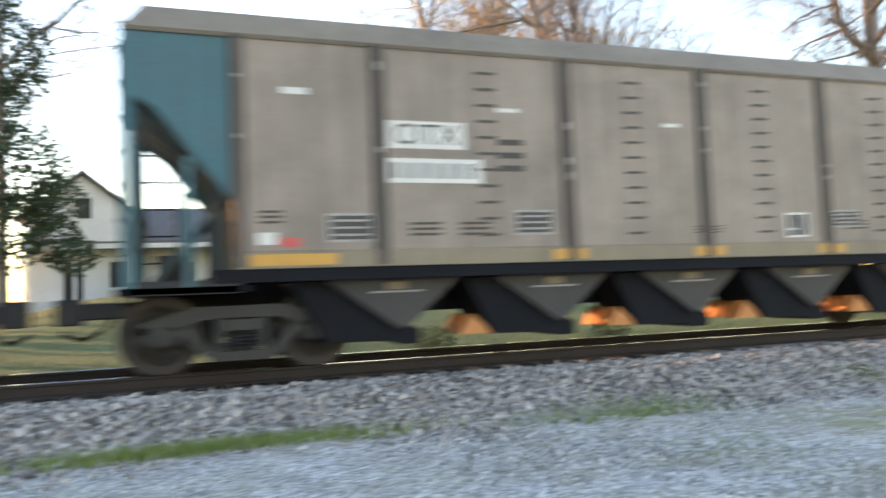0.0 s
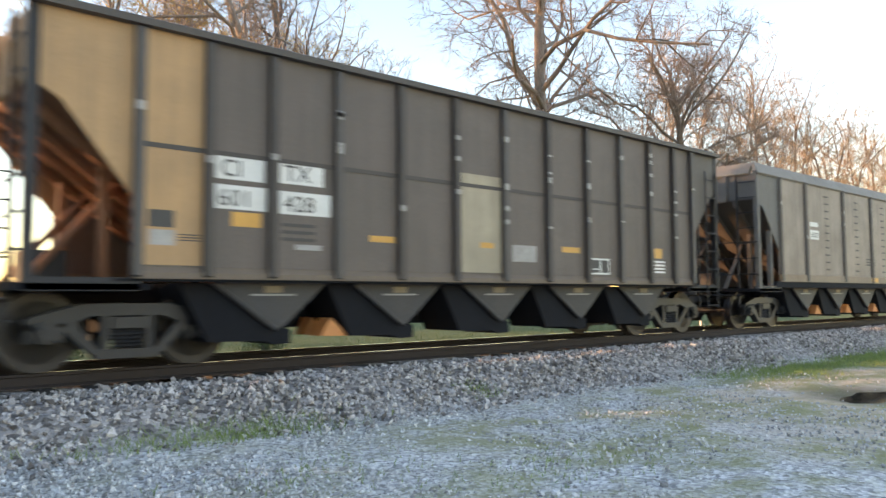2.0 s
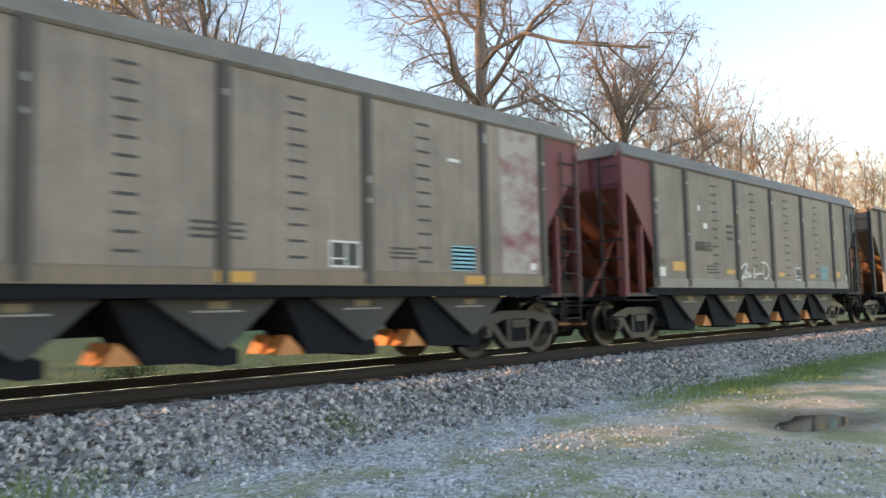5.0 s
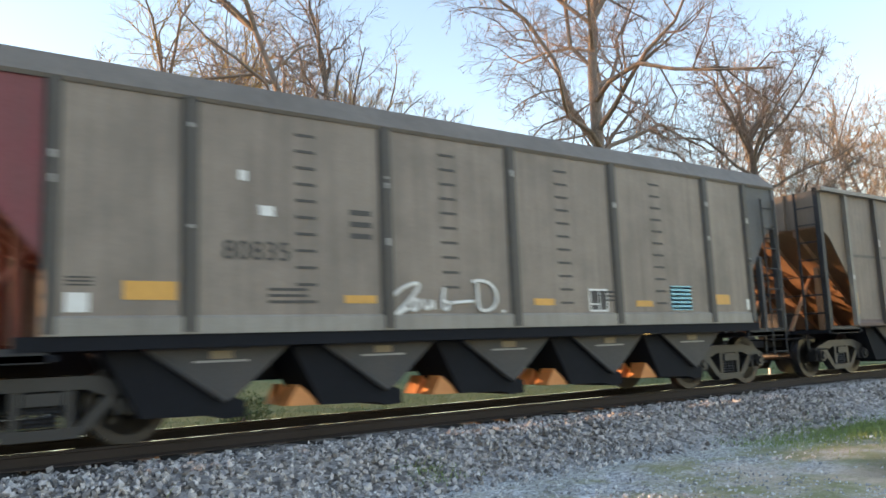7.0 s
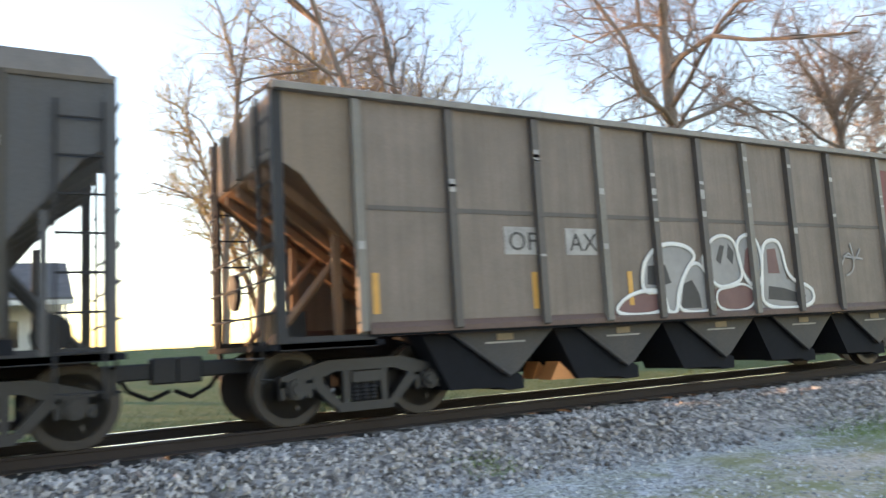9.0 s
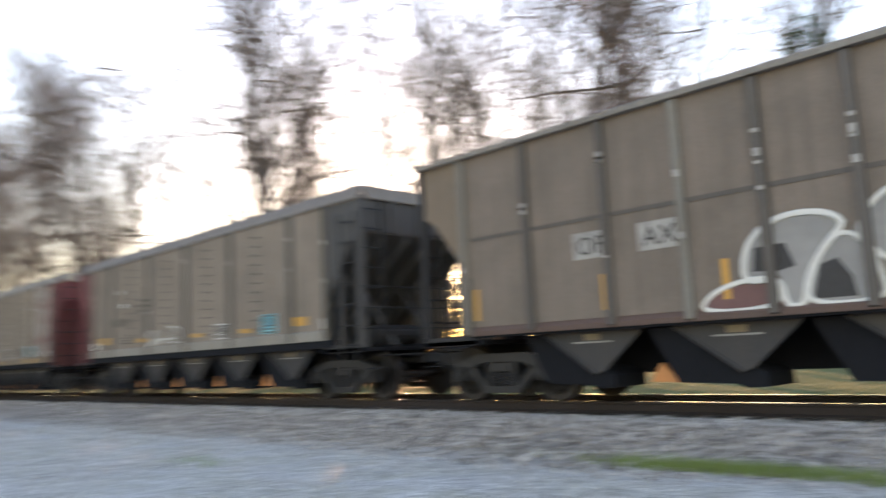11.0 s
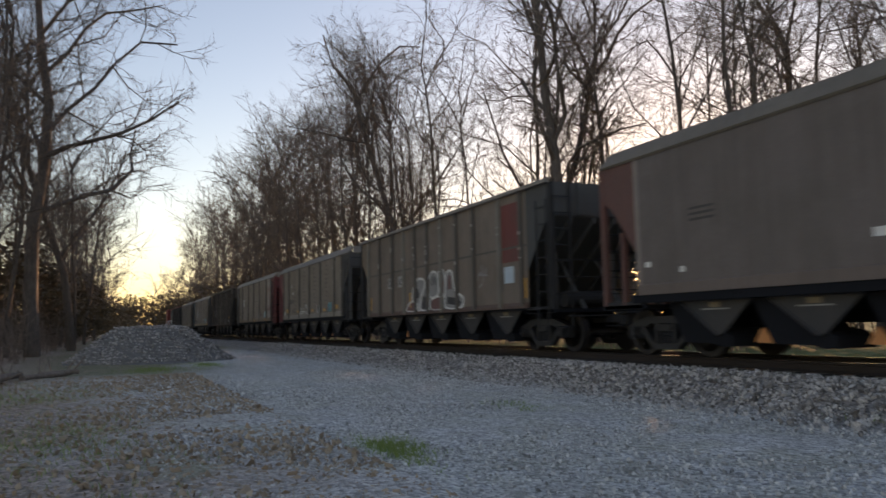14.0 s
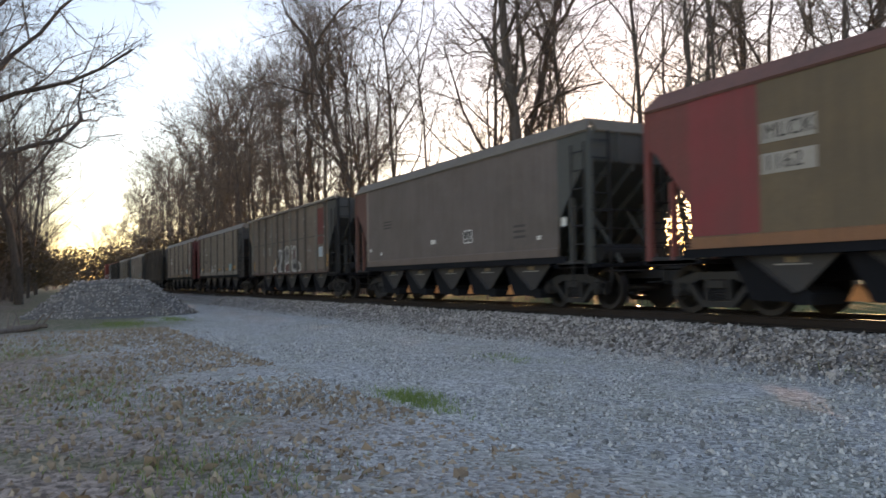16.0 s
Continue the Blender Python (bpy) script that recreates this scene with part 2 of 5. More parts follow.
def rod(bm, p, q, r, sides=6, r2=None):
    p, q = Vector(p), Vector(q)
    d = (q - p).normalized()
    u = d.orthogonal().normalized()
    w = d.cross(u)
    r2 = r if r2 is None else r2
    ring = []
    for c, rr in ((p, r), (q, r2)):
        ring.append([bm.verts.new(c + (u * math.cos(a) + w * math.sin(a)) * rr) for a in (2 * math.pi * i / sides for i in range(sides))])
    for i in range(sides):
        j = (i + 1) % sides
        bm.faces.new((ring[0][i], ring[0][j], ring[1][j], ring[1][i]))
    bm.faces.new(ring[0][::-1]), bm.faces.new(ring[1])


def disc(bm, c, r, y0, y1, sides=24, hub=0.0):
    pts = [(c[0] + r * math.cos(2 * math.pi * i / sides), c[1] + r * math.sin(2 * math.pi * i / sides)) for i in range(sides)]
    prism(bm, pts, y0, y1)


def made(fn, *args):
    bm = bmesh.new()
    fn(bm, *args)
    return bm


# ---- the ground ----
def smoothstep(a, b, v):
    u = np.clip((v - a) / (b - a), 0, 1)
    return u * u * (3 - 2 * u)


def ground_height(x, y):
    """Ballast bed, gravel lot, and the lawn that rises beyond the track."""
    z = np.full(np.shape(x), -0.57, dtype=float) if np.shape(x) else -0.57
    z = z + 0.37 * smoothstep(-3.2, -1.9, y) * (1 - smoothstep(1.9, 3.0, y))
    z = z + 0.12 * smoothstep(1.9, 3.0, y)
    z = z + 1.75 * smoothstep(7.0, 32.0, y) * smoothstep(-14.0, -4.0, x)
    z = z - 0.11 * np.exp(-(((x - 11.05) / 1.15) ** 2 + ((y + 6.2) / 0.62) ** 2))
    return z


def build_ground():
    xs = np.unique(np.round(np.concatenate([np.linspace(-2500, -120, 14), np.linspace(-120, -16, 53), np.linspace(-16, 24, 201), np.linspace(24, 130, 54), np.linspace(130, 2500, 14)]), 3))
    ys = np.unique(np.round(np.concatenate([np.linspace(-2500, -40, 10), np.linspace(-40, -12, 29), np.linspace(-12, 4, 101), np.linspace(4, 44, 41), np.linspace(44, 2500, 14)]), 3))
    X, Y = np.meshgrid(xs, ys)
    Z = ground_height(X, Y)
    for i in range(X.shape[0]):
        for j in range(X.shape[1]):
            if abs(X[i, j]) < 140 and abs(Y[i, j]) < 60:
                p = Vector((X[i, j], Y[i, j], 0))
                Z[i, j] += 0.05 * noise.noise(p * 0.5) + 0.02 * noise.noise(p * 2.3)
    nx = len(xs)
    verts = np.stack([X, Y, Z], -1).reshape(-1, 3).tolist()
    faces = [(i * nx + j, i * nx + j + 1, (i + 1) * nx + j + 1, (i + 1) * nx + j) for i in range(len(ys) - 1) for j in range(nx - 1)]
    g = mesh_object("ground", verts, faces, M_GROUND, smooth=True)
    tagged(g, "gravel lot, ballast and rough grass beside the railway", "ground", kind="structure")
    bm = bmesh.new()
    bmesh.ops.create_circle(bm, cap_ends=True, segments=40, radius=1.0)
    for v in bm.verts:
        k = 1 + 0.28 * noise.noise(Vector((v.co.x * 2, v.co.y * 2, 5)))
        v.co = Vector((11.05 + v.co.x * 0.88 * k, -6.2 + v.co.y * 0.5 * k, -0.63))
    p = part("puddle", bm, M_WATER, None)
    tagged(p, "dark muddy puddle in the dirt lot", "puddle", kind="structure")


build_ground()


# ---- the track ----
def build_track():
    rail_profile = [(-0.075, -0.172), (0.075, -0.172), (0.07, -0.158), (0.012, -0.135), (0.012, -0.045), (0.036, -0.035), (0.036, -0.006), (-0.036, -0.006), (-0.036, -0.035), (-0.012, -0.045), (-0.012, -0.135), (-0.07, -0.158)]
    track = thing("railway_track", "steel rails on dark wooden ties in grey ballast", "railway track", kind="structure")
    for y in (-0.755, 0.755):
        r = part("rail", made(prism_x, [(y + a, b) for a, b in rail_profile], -900, 900), M_RAIL, track, "rusty steel rail with a polished head")
        part("rail_head", made(prism_x, [(y - 0.032, -0.006), (y + 0.032, -0.006), (y + 0.026, 0.0), (y - 0.026, 0.0)], -900, 900), M_RAILTOP, r, "shiny worn rail head")
    bm = bmesh.new()
    box(bm, -0.115, 0.115, -1.3, 1.3, -0.34, -0.172)
    bmesh.ops.bevel(bm, geom=bm.edges[:], offset=0.012, segments=1, affect="EDGES")
    first = part("tie", bm, M_TIE, track)
    rnd = random.Random(4)
    for i in range(1, 260):
        o = first.copy()
        scene.collection.objects.link(o)
        o.location = ((i if i % 2 else -i) * 0.27 + 8 + rnd.uniform(-0.03, 0.03), rnd.uniform(-0.05, 0.05), rnd.uniform(-0.012, 0.0))
    first.location = (8, 0, 0)
    bm = bmesh.new()
    for i in range(260, 700):
        x = (i if i % 2 else -i) * 0.27 + 8
        box(bm, x - 0.115, x + 0.115, -1.3, 1.3, -0.34, -0.175)
    tagged(part("far_ties", bm, M_TIE, track), kind="stuff")


build_track()


# ---- hopper cars ----
PITCH = 16.15
HALF = 1.57


def lettering(text, x, z, h, parent, material, y=-HALF - 0.012, name="stencil"):
    c = bpy.data.curves.new(name, "FONT")
    c.body, c.size, c.extrude = text, h, 0.002
    c.space_character = 1.05
    c.materials.append(material)
    o = new(name, c)
    o.parent = parent
    o.matrix_basis = pose(x, y, z, 90, 0, 0)
    return o


def plate(x, z, w, h, parent, material, name="label_plate", label="", y=-HALF - 0.008):
    return part(name, made(box, x, x + w, y, y + 0.008, z, z + h), material, parent, label)


def bars(x, z, w, h, rows, parent, material):
    for i in range(rows):
        plate(x, z + h * (i + 0.25) / rows, w, 0.45 * h / rows, parent, material, "stencil_bar")


def bogie(car, x):
    b = thing("bogie", "", "", m=pose(x, 0, 0.457))
    b.parent = car
    for s in (-1, 1):
        y0, y1 = sorted((s * 0.93, s * 1.10))
        bm = bmesh.new()
        prism(bm, [(-1.10, 0.15), (-0.88, 0.22), (-0.50, 0.32), (0.50, 0.32), (0.88, 0.22), (1.10, 0.15), (1.10, 0.02), (0.72, 0.06), (0.40, 0.18), (-0.40, 0.18), (-0.72, 0.06), (-1.10, 0.02)], y0, y1)
        prism(bm, [(-0.42, -0.21), (0.42, -0.21), (0.36, -0.32), (-0.36, -0.32)], y0, y1)
        for k in (-1, 1):
            prism(bm, [(k * 0.78, 0.10), (k * 0.62, 0.13), (k * 0.28, -0.26), (k * 0.42, -0.26)], y0 + 0.004, y1 - 0.004)
            prism(bm, [(k * 0.30, 0.20), (k * 0.20, 0.20), (k * 0.22, -0.22), (k * 0.30, -0.22)], y0 + 0.008, y1 - 0.008)
            for j in (-1, 1):
                prism(bm, [(k * 0.9 + j * 0.21, 0.10), (k * 0.9 + j * 0.13, 0.10), (k * 0.9 + j * 0.13, -0.10), (k * 0.9 + j * 0.19, -0.12)], y0, y1)
        part("side_frame", bm, M_FRAME, b, "grimy cast steel bogie side frame with open windows")
        for k in (-0.12, 0.0, 0.12):
            prof = [(0.058 if i % 2 else 0.042, -0.205 + 0.023 * i) for i in range(11)]
            vs = [(k + r * math.cos(a), s * 1.03 + r * math.sin(a), z) for r, z in prof for a in (2 * math.pi * i / 10 for i in range(10))]
            fs = [(i * 10 + j, i * 10 + (j + 1) % 10, i * 10 + 10 + (j + 1) % 10, i * 10 + 10 + j) for i in range(10) for j in range(10)]
            mesh_object("coil_spring", vs, fs, M_FRAME, b)
        part("bolster_end", made(box, -0.19, 0.19, *sorted((s * 1.05, s * 1.12)), 0.03, 0.16), M_FRAME, b)
        for k in (-0.9, 0.9):
            bm = bmesh.new()
            rod(bm, (k, s * 1.02, 0), (k, s * 1.16, 0), 0.125, 14)
            rod(bm, (k, s * 1.16, 0), (k, s * 1.20, 0), 0.085, 12)
            for a in range(3):
                rod(bm, (k + 0.05 * math.cos(2.1 * a), s * 1.20, 0.05 * math.sin(2.1 * a)), (k + 0.05 * math.cos(2.1 * a), s * 1.215, 0.05 * math.sin(2.1 * a)), 0.016, 6)
            part("axle_box", bm, M_FRAME, b, "round bearing cap")
            j = -1 if k > 0 else 1
            part("brake_shoe", made(prism, [(k + j * 0.47, 0.16), (k + j * 0.55, 0.16), (k + j * 0.55, -0.16), (k + j * 0.47, -0.16), (k + j * 0.50, 0.0)], *sorted((s * 0.70, s * 0.82))), M_BLACK, b)
    part("bolster", made(box, -0.22, 0.22, -1.05, 1.05, -0.05, 0.32), M_BLACK, b)
    for k in (-0.9, 0.9):
        bm = bmesh.new()
        rod(bm, (0, -1.05, 0), (0, 1.05, 0), 0.075, 10)
        for s in (-1, 1):
            ya, yb = sorted((s * 0.70, s * 0.83))
            disc(bm, (0, 0), 0.457, ya, yb, 32)
            disc(bm, (0, 0), 0.485, *sorted((s * 0.685, s * 0.71)), 32)
            disc(bm, (0, 0), 0.36, *sorted((s * 0.83, s * 0.80)), 32)
            disc(bm, (0, 0), 0.14, *sorted((s * 0.83, s * 0.88)), 16)
            for a in range(3):
                an = a * 2.1
                box(bm, 0.25 * math.cos(an) - 0.03, 0.25 * math.cos(an) + 0.03, *sorted((s * 0.83, s * 0.842)), 0.25 * math.sin(an) - 0.03, 0.25 * math.sin(an) + 0.03)
        w = part("wheelset", bm, M_WHEEL, b, "steel wheelset")
        w.matrix_basis = pose(k, 0, 0)
        WHEELSETS.append((w, k))
    return b


WHEELSETS = []


def car_end(car, mats, flip, style, LENGTH, front):
    """Slope sheet, posts, ladders, sill and coupler of one end."""
    sx = (lambda x: LENGTH - x) if flip else (lambda x: x + front)
    end, frame_m = mats["end"], mats["frame"]

    def pb(name, x0, x1, y0, y1, z0, z1, mat, parent, label=""):
        a, b = sorted((sx(x0), sx(x1)))
        return part(name, made(box, a, b, y0, y1, z0, z1), mat, parent, label)

    top = 4.0 if style == "rib" else 3.86
    pb("end_sheet", 0.03, 0.06, -HALF + 0.03, HALF - 0.03, 3.22, top, end, car, "weathered upright end sheet")
    for y in (-0.75, 0.0, 0.75):
        pb("end_stiffener", -0.04, 0.03, y - 0.05, y + 0.05, 3.22, top, end, car)
    bm = bmesh.new()
    prism(bm, [(sx(x), z) for x, z in ((0.05, 3.24), (0.05, 3.19), (2.95, 1.05), (3.0, 1.09))], -HALF + 0.05, HALF - 0.05)
    slope = part("slope_sheet", bm, mats["slope"], car, "sloping floor sheet of the hopper end")
    for y in (-0.95, -0.3, 0.3, 0.95):
        bm = bmesh.new()
        prism(bm, [(sx(x), z) for x, z in ((0.06, 3.18), (0.06, 3.04), (2.85, 0.97), (2.93, 1.05))], y - 0.04, y + 0.04)
        part("slope_stiffener", bm, mats["slope"], slope)
    for s in (-1, 1):
        y0, y1 = sorted((s * (HALF - 0.10), s * (HALF + 0.01)))
        pb("corner_post", -0.02, 0.10, y0, y1, 1.0, top + 0.05, frame_m if style == "rib" else end, car, "steel corner post")
        if style != "rib":
            pb("gusset_post", 0.62, 0.70, y0, y1, 1.0, 2.45, end, car)
        ya, yb = sorted((s * (HALF - 0.035), s * (HALF - 0.005)))
        bm = bmesh.new()
        prism(bm, [(sx(x), z) for x, z in ((0.08, top), (0.08, 3.12), (0.32, 2.98), (1.13, 1.95), (1.13, top))], ya, yb)
        part("corner_sheet", bm, mats["corner"], car, "tapered side sheet at the car end")
        pb("end_sill_side", 0.0, 1.2, *sorted((s * (HALF - 0.12), s * HALF)), 0.92, 1.07, mats["frame"], car)
        ladder = pb("ladder_rail", -0.07, -0.03, *sorted((s * 1.05, s * 1.09)), 0.55, top, frame_m, car, "narrow steel ladder at the car end")
        for i in range(9):
            z = 0.6 + i * 0.38
            part("rung", made(rod, (sx(-0.06), s * 1.07, z), (sx(-0.06), s * 1.52, z), 0.014, 5), frame_m, ladder)
        if flip == (s < 0):
            for i in range(8):
                z = 0.62 + i * 0.40
                part("grab_iron", made(rod, (sx(0.12), s * (HALF + 0.05), z), (sx(0.55), s * (HALF + 0.05), z), 0.014, 5), frame_m, car)
            for x in (0.11, 0.56):
                part("ladder_stile", made(rod, (sx(x), s * (HALF + 0.05), 0.55), (sx(x), s * (HALF + 0.05), 3.6), 0.018, 6), frame_m, car)
        bm = bmesh.new()
        rod(bm, (sx(0.2), s * 0.55, 1.0), (sx(1.25), s * 0.55, 2.25), 0.05, 6)
        part("diagonal_brace", bm, mats["slope"], car)
        pb("slope_prop", 0.95, 1.05, s * 0.85 - 0.05, s * 0.85 + 0.05, 1.0, 2.42, mats["slope"], car)
    pb("end_platform", -0.10, 1.3, -HALF, HALF, 0.93, 1.0, M_BLACK, car, "dark end platform")
    for z in (1.35, 1.75, 2.15):
        part("handrail", made(rod, (sx(-0.05), -HALF, z), (sx(-0.05), HALF, z), 0.013, 6), frame_m, car)
    bm = bmesh.new()
    a, b = sorted((sx(-0.62), sx(0.6)))
    box(bm, a, b, -0.09, 0.09, 0.66, 0.86)
    a, b = sorted((sx(-0.85), sx(-0.55)))
    box(bm, a, b, -0.16, 0.14, 0.60, 0.92)
    rod(bm, (sx(-0.05), -1.2, 0.84), (sx(-0.12), -0.1, 0.84), 0.018, 6)
    bmesh.ops.bevel(bm, geom=[e for e in bm.edges if e.calc_length() > 0.15], offset=0.02, segments=1, affect="EDGES")
    part("coupler", bm, M_STEEL, car, "rusty knuckle coupler")
    bm = bmesh.new()
    pts = [(sx(-0.15), 0.35, 0.82), (sx(-0.35), 0.33, 0.52), (sx(-0.6), 0.28, 0.40), (sx(-0.82), 0.2, 0.50)]
    for p, q in zip(pts, pts[1:]):
        rod(bm, p, q, 0.028, 6)
    part("air_hose", bm, M_BLACK, car)
    # air reservoir and brake gear on the platform
    bm = bmesh.new()
    if flip:
        rod(bm, (sx(0.55), -0.9, 1.25), (sx(0.55), 0.2, 1.25), 0.2, 14)
        part("air_reservoir", bm, M_STEEL, car, "round air tank")
    else:
        box(bm, sx(0.3), sx(0.75), -0.35, 0.25, 1.0, 1.42)
        rod(bm, (sx(0.1), 0.6, 1.75), (sx(0.02), 0.6, 1.75), 0.25, 20)
        part("brake_gear", bm, M_STEEL, car, "brake wheel and valve box")


CHIPS = random.Random(77)
M_GREYCHIP = plain("worn_pale_paint", (0.38, 0.36, 0.34), 0.7, 0, 25, 0.6)


def hopper_car(mats, style, label, LENGTH=14.15, front=0.0, posts=0.0, ribs=(1.14, 1.98, 2.85, 3.85, 4.95, 6.05, 7.15, 8.25, 9.35, 10.4, 11.4, 12.3, 13.02)):
    """A five-bay coal hopper; x = 0 is the leading corner, z = 0 the rail."""
    car = thing("hopper_car", label, "railway wagon", "coal train")
    top = 4.0 if style == "rib" else 3.86
    for s in (-1, 1):
        ya, yb = sorted((s * (HALF - 0.03), s * HALF))
        sheet = part("side_sheet", made(box, 1.12 + front, LENGTH - 1.12, ya, yb, 1.2, top), mats["side"], car, "dusty painted steel side sheet")
        if style == "rib":
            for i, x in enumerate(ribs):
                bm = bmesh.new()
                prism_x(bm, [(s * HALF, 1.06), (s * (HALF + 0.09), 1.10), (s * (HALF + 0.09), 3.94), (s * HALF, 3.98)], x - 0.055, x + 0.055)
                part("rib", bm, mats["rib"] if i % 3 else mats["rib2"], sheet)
                if s < 0:
                    for _k in range(CHIPS.randint(1, 4)):
                        z = CHIPS.uniform(2.0, 3.7)
                        plate(x - 0.05, z, 0.09, CHIPS.uniform(0.03, 0.12), sheet, M_GREYCHIP, "paint_chip", y=-HALF - 0.095)
            part("seam", made(box, 1.15 + front, LENGTH - 1.15, *sorted((s * HALF, s * (HALF + 0.012))), 2.58, 2.64), mats["rib"], sheet)
            bm = bmesh.new()
            prism_x(bm, [(s * (HALF - 0.06), 3.97), (s * (HALF + 0.11), 3.97), (s * (HALF + 0.11), 4.05), (s * (HALF + 0.02), 4.09), (s * (HALF - 0.06), 4.07)], front - 0.02, LENGTH + 0.02)
            part("top_chord", bm, mats["chord"], car, "steel top rail")
        else:
            if style == "panel":
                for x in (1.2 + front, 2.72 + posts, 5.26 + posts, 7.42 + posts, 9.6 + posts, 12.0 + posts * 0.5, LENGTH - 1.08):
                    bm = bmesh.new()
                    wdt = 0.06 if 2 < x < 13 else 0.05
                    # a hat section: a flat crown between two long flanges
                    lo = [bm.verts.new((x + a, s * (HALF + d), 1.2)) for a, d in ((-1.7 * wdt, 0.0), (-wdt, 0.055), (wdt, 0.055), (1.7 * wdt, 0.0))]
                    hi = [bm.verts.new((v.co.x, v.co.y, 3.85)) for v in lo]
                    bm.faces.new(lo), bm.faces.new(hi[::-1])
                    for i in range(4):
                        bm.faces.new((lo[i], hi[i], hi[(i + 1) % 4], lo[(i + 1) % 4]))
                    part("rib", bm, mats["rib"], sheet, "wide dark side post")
                    if s < 0:
                        for _k in range(CHIPS.randint(1, 3)):
                            z = CHIPS.uniform(2.2, 3.6)
                            plate(x - 0.03, z, 0.05, CHIPS.uniform(0.03, 0.1), sheet, M_GREYCHIP, "paint_chip", y=-HALF - 0.062)
                for x in (4.12 + posts, 6.27 + posts, 8.45 + posts, 10.68 + posts):
                    for i in range(11):
                        z = 1.52 + 0.205 * i
                        part("slot", made(box, x - 0.13, x + 0.13, *sorted((s * HALF, s * (HALF + 0.01))), z, z + 0.035), M_GREYMARK, sheet)
            bm = bmesh.new()
            prism_x(bm, [(s * (HALF + 0.02), 3.82), (s * (HALF + 0.05), 3.86), (s * (HALF - 0.16), 4.16), (s * (HALF - 0.24), 4.16), (s * (HALF - 0.06), 3.84)], front, LENGTH)
            for v in bm.verts:
                if v.co.z > 4.1:
                    v.co.x += 0.2 if v.co.x < 5 else -0.2
            part("cornice", bm, mats["chord"], car, "inward sloping top plate")
        bm = bmesh.new()
        prism_x(bm, [(s * (HALF - 0.02), 1.18), (s * (HALF + 0.035), 1.18), (s * (HALF + 0.035), 1.36), (s * (HALF - 0.02), 1.40)] if style != "rib" else [(s * (HALF - 0.02), 1.06), (s * (HALF + 0.04), 1.06), (s * (HALF + 0.04), 1.13), (s * (HALF - 0.02), 1.22)], 1.12 + front, LENGTH - 1.12)
        part("side_stripe", bm, mats["stripe"], car, "paler band along the sill")
        part("side_sill", made(box, 0.9, LENGTH - 0.9, *sorted((s * (HALF - 0.12), s * (HALF + 0.01))), 1.03, 1.18 if style != "rib" else 1.06), M_BLACK, car, "black side sill")
    for i in range(5):
        x = 3.0 * LENGTH / 14.15 + i * 2.12 * LENGTH / 14.15
        plate_pts = [(x - 0.84, 1.04), (x - 0.08, 0.47), (x + 0.05, 0.42), (x + 0.18, 0.47), (x + 0.84, 1.04)]
        far = part("hopper_bay", made(prism, [(x - 0.80, 1.04), (x, 0.80), (x + 0.80, 1.04)], 1.33, 1.35), mats["bay"], car)
        bay = part("hopper_bay", made(prism, plate_pts, -1.35, -1.33), mats["bay"], car, "tapered grey discharge bay plate")
        chute_pts = [(x - 1.25, 1.02), (x - 0.86, 0.29), (x - 0.1, 0.27), (x + 0.05, 0.22), (x + 0.30, 0.23), (x + 0.30, 0.40), (x + 0.14, 0.48), (x - 0.1, 0.54), (x - 0.75, 1.02)]
        part("chute", made(prism, chute_pts, -1.30, -0.45), M_BLACK, bay, "black sloping chute")
        for k, y in enumerate(() if i == 0 or (style == "rib" and i != 1) else (-1.08, -0.60)):
            part("discharge_gate", made(prism, [(x - 1.30 + 0.04 * k, 0.30), (x - 0.87, 0.29), (x - 0.96, 0.40), (x - 1.14, 0.55)], y - 0.15, y + 0.15), mats["gate"], bay, "discharge door coloured sunlit orange")
        part("gate_arm", made(rod, (x - 0.84, -1.37, 1.02), (x + 0.04, -1.37, 0.42), 0.024), mats["bay"], bay)
        plate(x - 0.32, 0.86, 0.64, 0.025, bay, M_DULLWHITE, "stencil_line", y=-1.365)
        plate(x - 0.13, 0.90, 0.26, 0.09, bay, M_DULLMARK, y=-1.365)
    part("centre_sill", made(box, 0.1 + front, LENGTH - 0.1, -0.2, 0.2, 0.78, 1.04), M_BLACK, car)
    floor_z = 0.40 if style == "rib" else 0.60
    part("hopper_floor", made(prism, [(2.25, 1.03), (2.5, floor_z), (LENGTH - 2.5, floor_z), (LENGTH - 2.25, 1.03)], -0.38, 0.38), M_BLACK, car, "black underside of the hoppers")
    if style != "rib":
        for x0, j in ((front, 1), (LENGTH, -1)):
            part("end_cornice", made(prism, [(x0 + j * a, z) for a, z in ((-0.02, 3.84), (-0.03, 3.87), (0.19, 4.155), (0.27, 4.155), (0.06, 3.84))], -HALF + 0.2, HALF - 0.2), mats["chord"], car, "sloping top plate of the car end")
    part("load", made(box, 2.9, LENGTH - 2.9, -1.5, 1.5, 1.05, 2.2), M_BLACK, car)
    for f in (False, True):
        car_end(car, mats if not (f and "end_r" in mats) else {**mats, "end": mats["end_r"], "corner": mats["end_r"], "slope": mats["end_r"]}, f, style, LENGTH, front)
    for x in (1.24 + front, LENGTH - 1.24):
        bogie(car, x)
    return car


